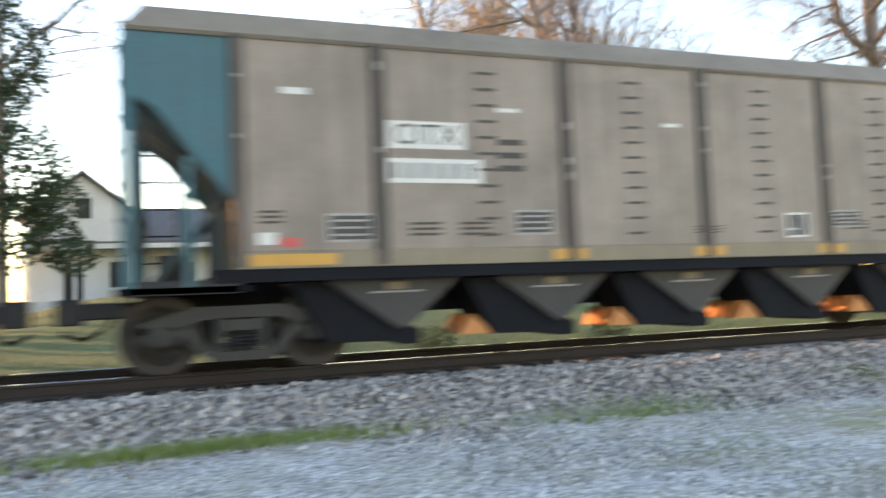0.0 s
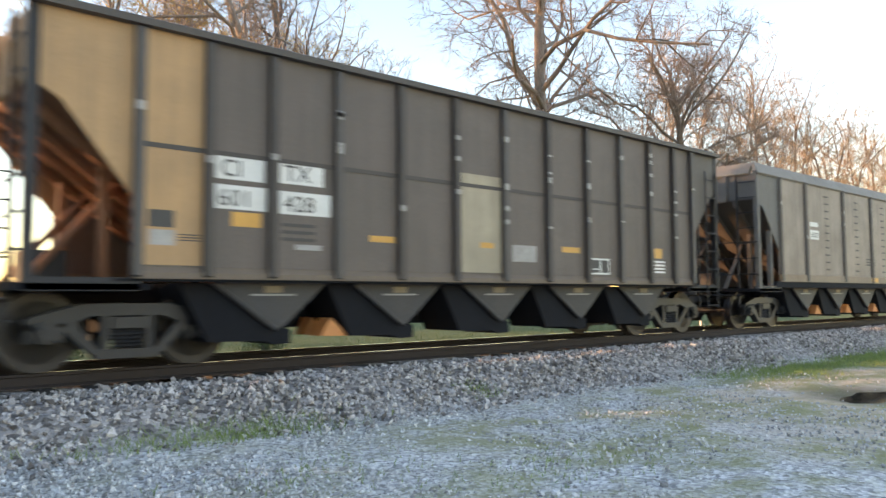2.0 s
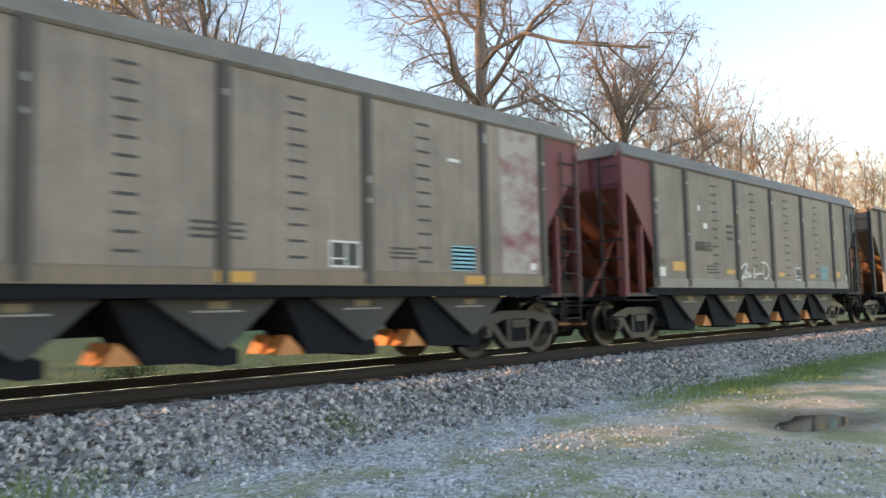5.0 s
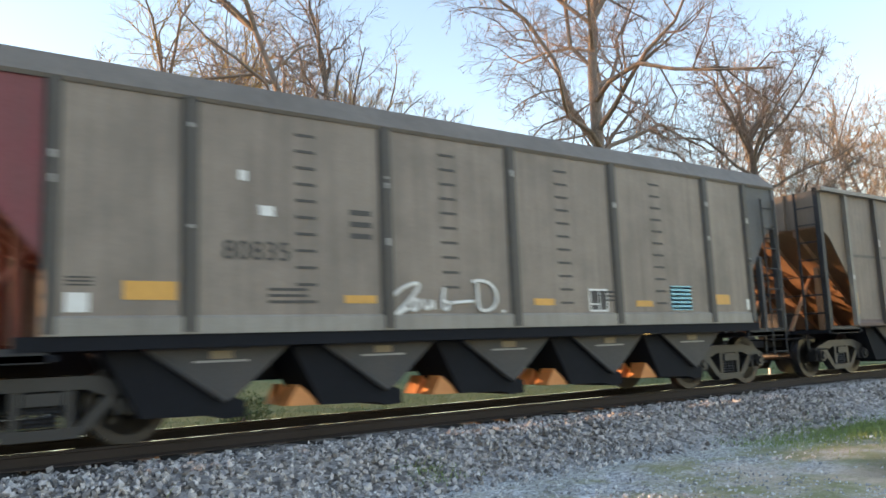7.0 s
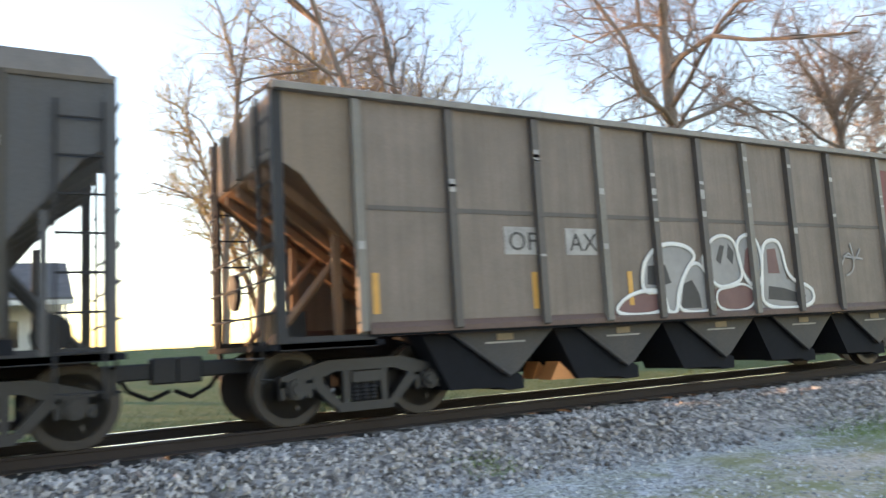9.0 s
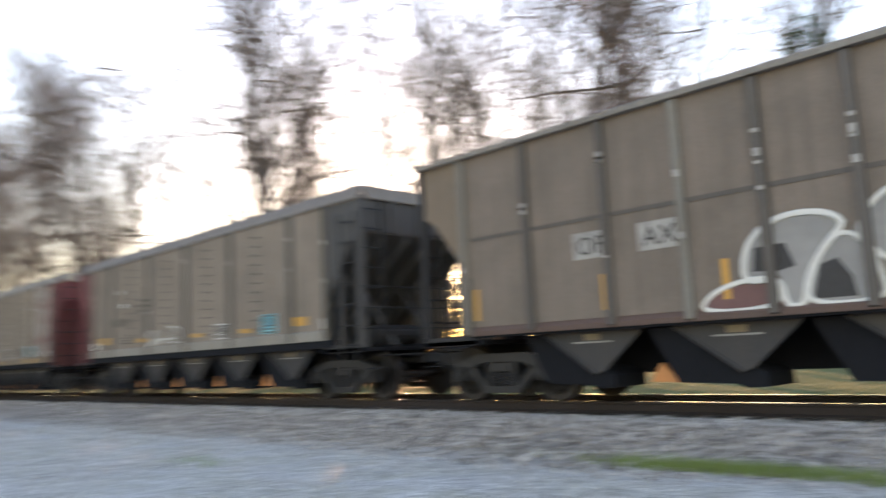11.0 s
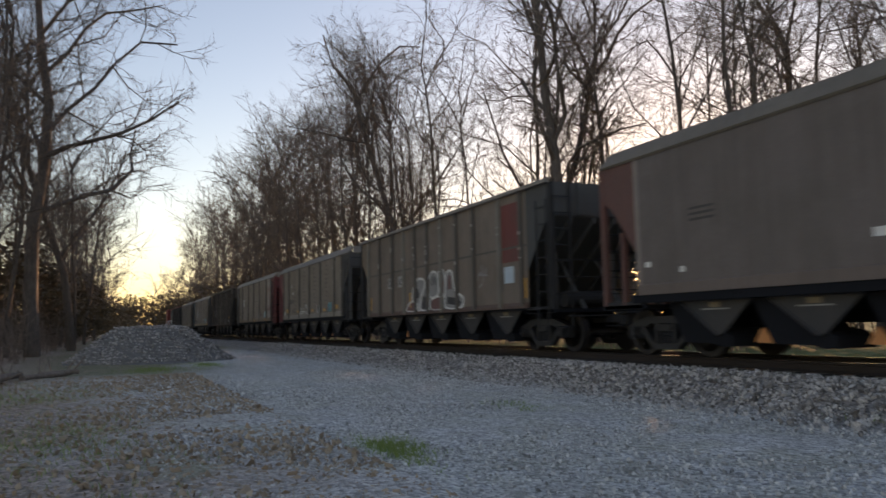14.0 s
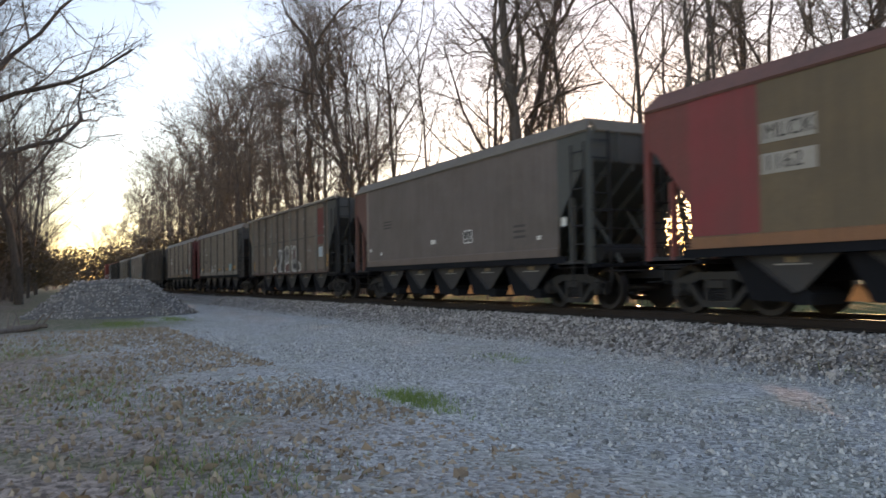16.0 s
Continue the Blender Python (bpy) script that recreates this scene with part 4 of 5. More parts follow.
def grow(rnd, p, d, length, radius, level, plan, thick, thin, tips, fine=0.008):
    """One limb in bent steps; plan[level] = (children, length ratio, spread, lift)."""
    steps = 1 if level >= len(plan) else (6, 5, 3, 2, 2)[level]
    pts = [Vector(p)]
    d = Vector(d).normalized()
    wander = (0.10, 0.26, 0.30, 0.32, 0.3)[min(level, 4)]
    lift = plan[level][3] if level < len(plan) else 0.05
    last = level >= len(plan)
    tip = 0.45 if level == 0 else 0.35
    for i in range(steps):
        d = (d + Vector((rnd.gauss(0, wander), rnd.gauss(0, wander), rnd.gauss(0, wander) + lift))).normalized()
        q = pts[-1] + d * (length / steps)
        r0, r1 = radius * (1 - (1 - tip) * i / steps), radius * (1 - (1 - tip) * (i + 1) / steps)
        (thick if level <= 1 else tips if last else thin).append((tuple(pts[-1]), tuple(q), max(r0, fine), max(r1, 0.75 * fine)))
        pts.append(q)
    if last:
        return
    n, ratio, spread = plan[level][:3]
    start = plan[level][4] if len(plan[level]) > 4 else 0.25
    for k in range(n):
        f = start + (1 - start) * (k + rnd.random() * 0.8) / n
        i = min(int(f * steps), steps - 1)
        at = pts[i].lerp(pts[i + 1], f * steps - i)
        axis = (pts[i + 1] - pts[i]).normalized()
        side = axis.orthogonal().normalized()
        side.rotate(Matrix.Rotation(2.4 * k + rnd.uniform(-0.6, 0.6), 3, axis))
        a = radians(spread + rnd.uniform(-14, 14))
        out = axis * math.cos(a) + side * math.sin(a)
        grow(rnd, at, out, length * ratio * rnd.uniform(0.7, 1.2) * (1.15 - 0.45 * f), max(radius * (0.44 if level == 0 else 0.46) * (1.1 - 0.5 * f), fine), level + 1, plan, thick, thin, tips, fine)
    # leader
    if level == 0:
        for k in range(3):
            grow(rnd, pts[-1], d + Vector((rnd.gauss(0, 0.3), rnd.gauss(0, 0.3), 0.2)), length * 0.45, radius * 0.42, level + 1, plan, thick, thin, tips, fine)


def bare_tree(seed, height, plan, label, twig, trunk_r, name="bare_tree", trunk_part=0.6, fine=0.012, wood=None):
    rnd = random.Random(seed)
    thick, thin, tips = [], [], []
    grow(rnd, (0, 0, -0.4), (rnd.gauss(0, 0.03), rnd.gauss(0, 0.03), 1), height * trunk_part, trunk_r, 0, plan, thick, thin, tips, fine)
    t = thing(name, label, "tree")
    v, f = tubes(thick, 6)
    mesh_object("trunk", v, f, wood or M_BARK, t, "grey-brown trunk and limbs", smooth=True)
    v, f = tubes(thin, 3)
    v2, f2 = cones(tips)
    f += [[i + len(v) for i in q] for q in f2]
    v += v2
    mesh_object("crown", v, f, twig, t, "bare fine twigs")
    return t


def set_tree(proto, x, y, size=1.0, turn=0.0, fresh=True, **tags):
    z = float(ground_height(np.float64(x), np.float64(y))) - 0.05
    t = copy_thing(proto, pose(x, y, z, 0, 0, turn))
    t.scale = (size, size, size)
    return tagged(t, **tags)


OAK = [(12, 0.78, 62, 0.09, 0.45), (8, 0.46, 50, 0.05, 0.15), (7, 0.48, 46, 0.03, 0.12), (5, 0.55, 42, 0.02, 0.1), (3, 0.8, 38, 0.02, 0.15)]
TALL = [(9, 0.52, 44, 0.13, 0.36), (6, 0.48, 44, 0.09, 0.15), (6, 0.48, 42, 0.05, 0.12), (5, 0.9, 38, 0.03, 0.1)]
SLIM = [(8, 0.42, 42, 0.15, 0.28), (5, 0.50, 42, 0.09, 0.15), (4, 0.52, 40, 0.05, 0.12), (5, 0.95, 38, 0.03, 0.1)]
FAR = [(8, 0.42, 42, 0.15, 0.28), (4, 0.52, 42, 0.09, 0.15), (5, 0.9, 40, 0.05, 0.1)]
BUSHY = [(11, 0.46, 42, 0.12, 0.22), (6, 0.5, 44, 0.09, 0.12), (5, 0.5, 42, 0.05, 0.12), (5, 0.95, 38, 0.03, 0.1)]


def build_trees():
    oaks = [bare_tree(11, 38, OAK, "large spreading bare oak beyond the track", M_TWIG, 0.62, trunk_part=0.62),
            bare_tree(23, 29, OAK, "spreading bare oak beyond the track", M_TWIG, 0.5, trunk_part=0.6)]
    tall = [bare_tree(s, 26, TALL, "tall bare woodland tree", M_TWIG if s == 31 else M_SHADETWIG, 0.32, trunk_part=0.68, wood=None if s == 31 else M_SHADEBARK) for s in (31, 32, 33)]
    leaning = bare_tree(31, 26, TALL, "large bare tree leaning over the lot's edge", M_SHADETWIG, 0.32, trunk_part=0.68, wood=M_SHADEBARK)
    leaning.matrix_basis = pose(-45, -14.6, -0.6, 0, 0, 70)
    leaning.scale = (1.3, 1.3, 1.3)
    slim = [bare_tree(s, 22, SLIM, "slender bare woodland tree", M_SHADETWIG, 0.15, trunk_part=0.74, fine=0.009, wood=M_SHADEBARK) for s in (41, 42, 43, 44)]
    bud = [bare_tree(s, 25, BUSHY, "bare tree with yellow spring buds", M_BUD, 0.26, trunk_part=0.6, fine=0.013) for s in (51, 52)]
    far = [bare_tree(s, 22, FAR, "slender bare tree in the far wood", M_SHADETWIG, 0.17, trunk_part=0.74, fine=0.028, wood=M_SHADEBARK) for s in (61, 62, 63)]
    gold = [bare_tree(s, 22, SLIM, "bare field-edge tree with sunlit orange in its twig colour", M_SUNTWIG, 0.18, trunk_part=0.66, fine=0.017) for s in (71, 72, 73)]
    rnd = random.Random(7)
    # beyond the track, where the line comes from
    oaks[0].matrix_basis = pose(40.5, 26.0, 0.8, 0, 0, 40)
    oaks[1].matrix_basis = pose(61.0, 25.5, 0.8, 0, 0, 200)
    tall[0].matrix_basis = pose(17.4, 22.5, 0.3, 0, 0, 10)
    bud[0].matrix_basis = pose(16.5, 41.0, 1.2, 0, 0, 0)
    bud[1].matrix_basis = pose(22.0, 45.0, 1.2, 0, 0, 90)
    bud[0].scale = (1.22, 1.22, 1.22)
    bud[1].scale = (1.25, 1.25, 1.25)
    for i, (x, y) in enumerate(((-185, 11), (-205, -14), (-235, 12))):
        far[i].matrix_basis = pose(x, y, -0.5, 0, 0, 40 * i)
    for i, (x, y) in enumerate(((92, 37), (101, 42), (110, 38))):
        gold[i].matrix_basis = pose(x, y, 0.9, 0, 0, 70 * i)
        gold[i].scale = (1.4, 1.4, 1.4)
    for x, y, k in ((24.5, 39, 1.0), (28.5, 41.5, 1.1), (33.5, 44, 1.12), (13.5, 38, 1.15), (21, 43, 1.05), (31.0, 37.5, 0.95)):
        set_tree(bud[int(x) % 2], x, y, k, rnd.uniform(0, 360))
    set_tree(bud[0], 19.0, 48, 1.05, 140)
    set_tree(bud[1], 26.0, 50, 1.1, 30)
    set_tree(bud[0], 32.0, 55, 1.1, 250)
    set_tree(tall[1], 27.0, 34, 1.05, 60)
    for x, y, s in ((31, 44, 1.1), (36, 52, 1.15), (52, 46, 1.1), (58, 54, 1.15), (70, 48, 1.05), (76, 40, 1.0), (47, 62, 1.2), (82, 50, 1.1), (66, 64, 1.2), (33, 60, 1.2), (24, 58, 1.1), (20, 39, 0.8), (23.5, 37, 0.75), (26, 42, 0.9), (29.5, 39, 0.7), (34, 41, 0.75), (38, 45, 0.8), (45, 40, 0.7), (42, 52, 0.9), (55, 40, 0.7)):
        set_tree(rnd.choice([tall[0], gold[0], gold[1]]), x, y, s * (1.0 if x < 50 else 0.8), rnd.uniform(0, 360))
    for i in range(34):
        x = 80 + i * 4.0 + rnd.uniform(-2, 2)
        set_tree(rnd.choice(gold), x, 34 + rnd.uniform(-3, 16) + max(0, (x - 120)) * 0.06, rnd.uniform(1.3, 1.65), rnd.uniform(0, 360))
    # woodland beyond the track, where the train goes
    tall[1].matrix_basis = pose(-35.2, 15.3, -0.5, 0, 0, 120)
    tall[1].scale = (1.38, 1.38, 1.38)
    tall[2].matrix_basis = pose(-43.0, 16.0, -0.5, 0, 0, 200)
    tall[2].scale = (1.1, 1.1, 1.1)
    for x, y, k in ((-41.5, 15.0, 1.3), (-51.5, 12.5, 1.25), (-44.0, 18.0, 1.35), (-56.5, 11.0, 1.15), (-37.5, 19.0, 1.3), (-31.0, 18.5, 1.25), (-64.0, 10.5, 1.1)):
        set_tree(slim[int(-x) % 4], x, y, k, 37 * x)
    slim[0].matrix_basis = pose(-24.0, 16.0, -0.5, 0, 0, 0)
    slim[1].matrix_basis = pose(-21.5, 12.5, -0.5, 0, 0, 0)
    slim[2].matrix_basis = pose(-49.0, 13.5, -0.5, 0, 0, 0)
    slim[3].matrix_basis = pose(-55.5, 10.0, -0.5, 0, 0, 0)
    for i in range(12):
        set_tree(rnd.choice(slim + tall[1:]), -12 - i * 2.0 + rnd.uniform(-1, 1), 19 + rnd.uniform(0, 14), rnd.uniform(0.9, 1.15), rnd.uniform(0, 360))
    for i in range(7):
        set_tree(rnd.choice(slim), -14 - i * 4.6 + rnd.uniform(-1, 1), 24 + rnd.uniform(0, 10), rnd.uniform(0.95, 1.25), rnd.uniform(0, 360))
    for i in range(62):
        x = -39 - i * 2.35 + rnd.uniform(-1.5, 1.5)
        y = (8.0 if x < -52 else 15.5) + abs(rnd.gauss(0, 5.0))
        kind = slim + slim + tall[1:] if x > -58 else slim if x > -95 else far
        set_tree(rnd.choice(kind), x, y, rnd.uniform(0.95, 1.15) * (1.0 if x > -55 else 1.14), rnd.uniform(0, 360))
    for i in range(22):
        x = -55 - i * 3.4 + rnd.uniform(-1.5, 1.5)
        set_tree(rnd.choice(slim if x > -90 else far), x, 7.5 + rnd.uniform(0, 7), rnd.uniform(0.9, 1.2), rnd.uniform(0, 360))
    # woodland beside the lot
    for i in range(46):
        x = -18 - i * 2.9 + rnd.uniform(-1.5, 1.5)
        y = -14.8 - abs(rnd.gauss(0, 6)) - (6 if x > -28 else 0) + (2.5 if x < -60 else 0)
        set_tree(rnd.choice(slim if x > -85 else far), x, y, rnd.uniform(0.85, 1.15), rnd.uniform(0, 360))
    for i in range(12):
        set_tree(rnd.choice(slim), -27 - i * 3.2 + rnd.uniform(-1, 1), -17.5 - rnd.uniform(0, 8), rnd.uniform(0.9, 1.1), rnd.uniform(0, 360))
    for x, y, s in ((-36, -17.2, 1.1), (-58, -13.2, 1.0)):
        set_tree(rnd.choice(tall[1:]), x, y, s, rnd.uniform(0, 360))
    for i in range(30):
        x = -150 - rnd.random() * 190
        set_tree(rnd.choice(far), x, rnd.choice((-1, 1, 1)) * (7.5 + abs(rnd.gauss(0, 8))) - 3, rnd.uniform(0.85, 1.1), rnd.uniform(0, 360))


build_trees()


def undergrowth(name, label, seed, count, region, height, material):
    """Thin shoots and saplings that nobody could count."""
    rnd = random.Random(seed)
    segs = []
    for _ in range(count):
        x, y = region(rnd)
        z = float(ground_height(np.float64(x), np.float64(y)))
        h = height * rnd.uniform(0.4, 1.15)
        p = Vector((x, y, z - 0.05))
        d = Vector((rnd.gauss(0, 0.15), rnd.gauss(0, 0.15), 1))
        q = p + d * h * 0.55
        r = q + (d + Vector((rnd.gauss(0, 0.3), rnd.gauss(0, 0.3), 0))) * h * 0.45
        segs += [(tuple(p), tuple(q), 0.02, 0.014), (tuple(q), tuple(r), 0.014, 0.006)]
        for _k in range(5):
            a = p.lerp(q, rnd.uniform(0.3, 1.0))
            e = a + Vector((rnd.gauss(0, 0.4), rnd.gauss(0, 0.4), rnd.uniform(0.1, 0.6))) * h * 0.35
            segs.append((tuple(a), tuple(e), 0.01, 0.005))
    v, f = tubes(segs, 3)
    o = mesh_object(name, v, f, material)
    return tagged(o, label, "undergrowth", kind="stuff")


undergrowth("undergrowth", "tangled bare undergrowth at the wood's edge", 3, 1700, lambda r: (r.uniform(-190, -17), 8.0 + abs(r.gauss(0, 6))), 4.2, M_TWIG)
undergrowth("undergrowth", "tangled bare undergrowth beside the lot", 4, 1300, lambda r: ((x := r.uniform(-170, -19)), -14.2 - abs(r.gauss(0, 5)) - (4 if x > -27 else 0)), 3.6, M_TWIG)
undergrowth("undergrowth", "distant brush across the field", 5, 1100, lambda r: (r.uniform(24, 260), 52 + abs(r.gauss(0, 14))), 6.5, M_BUD)


def leafy_mass(name, label, seed, blobs, count, size, material, trunk):
    rnd = random.Random(seed)
    t = thing(name, label, "tree")
    v, f = tubes([((0, 0, -0.3), (0, 0, trunk), 0.2, 0.07)], 8)
    mesh_object("trunk", v, f, M_BARK, t)
    V, F = [], []
    for cx, cy, cz, rx, rz in blobs:
        for _ in range(int(count * rx * rz)):
            d = Vector((rnd.gauss(0, 1), rnd.gauss(0, 1), rnd.gauss(0, 1))).normalized() * rnd.uniform(0.55, 1.05)
            p = Vector((cx + d.x * rx, cy + d.y * rx, cz + d.z * rz))
            u = Vector((rnd.gauss(0, 1), rnd.gauss(0, 1), rnd.gauss(0, 0.6))).normalized()
            w = u.orthogonal().normalized()
            s = size * rnd.uniform(0.6, 1.4)
            i = len(V)
            V += [tuple(p - u * s), tuple(p + w * s * 0.5), tuple(p + u * s), tuple(p - w * s * 0.5)]
            F.append((i, i + 1, i + 2, i + 3))
    mesh_object("crown", V, F, material, t, "dense evergreen foliage")
    return t


ev = leafy_mass("evergreen_tree", "dark green magnolia-like evergreen before the house", 9, [(0, 0, 3.4, 1.6, 1.6), (0.7, 0.2, 5.4, 1.6, 1.8), (-0.6, 0, 7.4, 1.5, 1.8), (0.4, 0.3, 9.6, 1.3, 1.8), (-0.2, 0, 11.8, 0.9, 1.5), (-1.7, 0, 5.0, 1.3, 1.5), (1.6, 0.4, 3.0, 1.0, 1.0), (2.3, 0.1, 2.4, 0.9, 0.8), (1.7, 0, 4.4, 1.0, 1.0)], 420, 0.13, M_NEEDLE, 11)
ev.matrix_basis = pose(-7.6, 20.0, 0.3)


def far_bush(x, y, s, seed):
    b = leafy_mass("bush", "dense brown thicket beside the railway", seed, [(0, 0, 2.2, 2.6, 2.0), (2.4, 0.5, 2.8, 2.2, 2.4), (-2.2, -0.3, 1.8, 2.0, 1.6), (0.8, 0, 4.6, 2.0, 1.6)], 70, 0.20, M_BRUSH, 3)
    b.matrix_basis = pose(x, y, -0.4)
    b.scale = (s, s, s)


# Thickets beyond the track between x -21 and -49 are added to block sun.
for i, (x, y, s) in enumerate(((-100, 8.5, 1.2), (-112, 9, 1.5), (-124, 8.5, 1.5), (-138, 9, 1.7), (-154, 8, 1.7), (-172, 8, 1.8), (-195, 7.5, 1.9), (-225, 7, 2.0), (-260, 6.5, 2.1), (-182, 3.5, 1.5), (-192, -0.5, 1.6), (-206, -3.5, 1.7), (-225, -5.0, 1.8), (-250, -6.0, 1.9), (-290, -7.5, 2.2), (-150, -13, 1.2), (-190, -11, 1.4), (-230, -9, 1.5), (-21, 14, 0.85), (-26, 13.5, 0.9), (-31, 13, 0.9), (-37, 12.5, 0.95), (-43, 12, 0.95), (-49, 11.5, 1.0), (-24, 18, 1.0), (-35, 18, 1.0), (-34, -21, 1.0), (-42, -19.5, 1.1), (-50, -18.5, 1.2), (-58, -18, 1.2), (-66, -17, 1.3), (-75, -17, 1.3), (-85, -16, 1.4), (-95, -16, 1.4), (-106, -15, 1.5), (-118, -15, 1.5), (-132, -14, 1.6), (-170, -13, 1.6))):
    far_bush(x, y, s, 60 + i)


for x, y, s in ((2.95, 4.1, 1.0), (7.1, 4.3, 0.9)):
    sh = leafy_mass("bush", "low round green shrub on the grass", int(90 + x), [(0, 0, 0.38, 0.42, 0.36), (0.2, 0.1, 0.3, 0.3, 0.28), (-0.22, 0, 0.28, 0.3, 0.26)], 3600, 0.035, M_SHRUB, 0.3)
    sh.matrix_basis = pose(x, y, -0.46)
stake = part("marker_stake", made(box, -0.03, 0.03, -0.03, 0.03, -0.1, 0.42), M_WHITE, None)
stake.matrix_basis = pose(23.2, 3.4, -0.45)
tagged(stake, "short white painted marker stake beside the track", "marker stake")


# ---- the house beyond the track ----
def build_house():
    m = pose(-4.6, 38.0, 1.1)
    h = thing("house", "white clapboard house with a porch behind the track", "house", m=m)
    siding = plain("white_clapboard", (0.74, 0.74, 0.73), 0.7, 0, 6, 0.2)
    roofm = plain("grey_shingle_roof", (0.14, 0.14, 0.145), 0.85, 0, 15, 0.5)
    trim = plain("painted_trim", (0.68, 0.68, 0.67), 0.6)
    glass = plain("dark_window_glass", (0.03, 0.035, 0.04), 0.1, 0, 3, 0.1, 0.0)
    w = part("wall", made(prism, [(-4.6, -0.6), (0.8, -0.6), (0.8, 4.6), (-1.9, 6.9), (-4.6, 4.6)], -3, 5), siding, h, "white clapboard gable wall")
    for i in range(20):
        z = -0.3 + i * 0.24
        part("clapboard", made(box, -4.62, 0.82, -3.03, -3.0, z, z + 0.2), siding, w)
    for s in (-1, 1):
        bm = bmesh.new()
        prism(bm, [(-1.9, 6.95), (-1.9, 7.15), (-1.9 + s * 3.2, 4.5), (-1.9 + s * 3.2, 4.3)], -3.4, 5.3)
        part("roof", bm, roofm, h, "grey shingle roof slope")
    part("wing_wall", made(box, 0.8, 9, -1.5, 5, -0.6, 3.2), siding, h)
    part("wing_roof", made(prism_x, [(-4.0, 3.1), (1.7, 5.6), (6, 3.3), (6, 3.1), (1.7, 5.35), (-4.0, 2.95)], 0.6, 9.4), roofm, h)
    part("porch_roof_edge", made(box, -4.8, 9.4, -4.6, -4.4, 2.75, 3.0), trim, h, "white porch fascia")
    part("porch_roof", made(box, -4.8, 9.4, -4.6, -3.0, 3.0, 3.12), roofm, h)
    for x in (-4.5, -2.2, 0.3, 3, 6, 9):
        part("porch_post", made(box, x - 0.08, x + 0.08, -4.5, -4.34, -0.6, 2.75), trim, h)
    part("porch_floor", made(box, -4.8, 9.2, -4.6, -3.0, -0.6, 0.05), trim, h)
    for x, z, ww, hh in ((-2.9, 0.05, 0.95, 2.1), (-0.6, 0.7, 0.9, 1.4), (3, 0.7, 0.9, 1.4), (6, 0.7, 0.9, 1.4), (-2.2, 4.5, 0.7, 1.1)):
        y = -3.06 if x < 0.8 else -1.56
        f = part("window" if ww < 0.94 else "door", made(box, x - 0.08, x + ww + 0.08, y, y + 0.05, z - 0.08, z + hh + 0.08), trim, h)
        part("pane", made(box, x, x + ww, y - 0.015, y + 0.01, z, z + hh), glass, f)


build_house()


# ---- gravel pile, logs, stones and grass ----
def scatter(name, label, seed, places, size, material, category, flat=0.65):
    """Small angular stones as one piece of stuff."""
    rnd = np.random.default_rng(seed)
    P = np.array(places, float)
    n = len(P)
    base = np.array([(1, 0, 0), (-1, 0, 0), (0, 1, 0), (0, -1, 0), (0, 0, 1), (0, 0, -1)], float)
    tri = np.array([(0, 2, 4), (2, 1, 4), (1, 3, 4), (3, 0, 4), (2, 0, 5), (1, 2, 5), (3, 1, 5), (0, 3, 5)])
    s = size * rnd.lognormal(0, 0.32, (n, 1, 1))
    V = base[None] * rnd.uniform(0.65, 1.3, (n, 6, 1))
    V = V * np.array([1, 0.85, flat])[None, None] * s
    q = rnd.normal(size=(n, 4))
    q /= np.linalg.norm(q, axis=1)[:, None]
    w, x, y, z = q.T
    R = np.stack([np.stack([1 - 2 * (y * y + z * z), 2 * (x * y - z * w), 2 * (x * z + y * w)], 1), np.stack([2 * (x * y + z * w), 1 - 2 * (x * x + z * z), 2 * (y * z - x * w)], 1), np.stack([2 * (x * z - y * w), 2 * (y * z + x * w), 1 - 2 * (x * x + y * y)], 1)], 1)
    V = np.einsum("nij,nkj->nki", R, V) + P[:, None]
    F = (tri[None] + (np.arange(n) * 6)[:, None, None]).reshape(-1, 3)
    o = mesh_object(name, V.reshape(-1, 3).tolist(), F.tolist(), material)
    return tagged(o, label, category, kind="stuff")


def on_ground(x, y, up=0.0):
    return np.stack([x, y, ground_height(x, y) + up], 1)


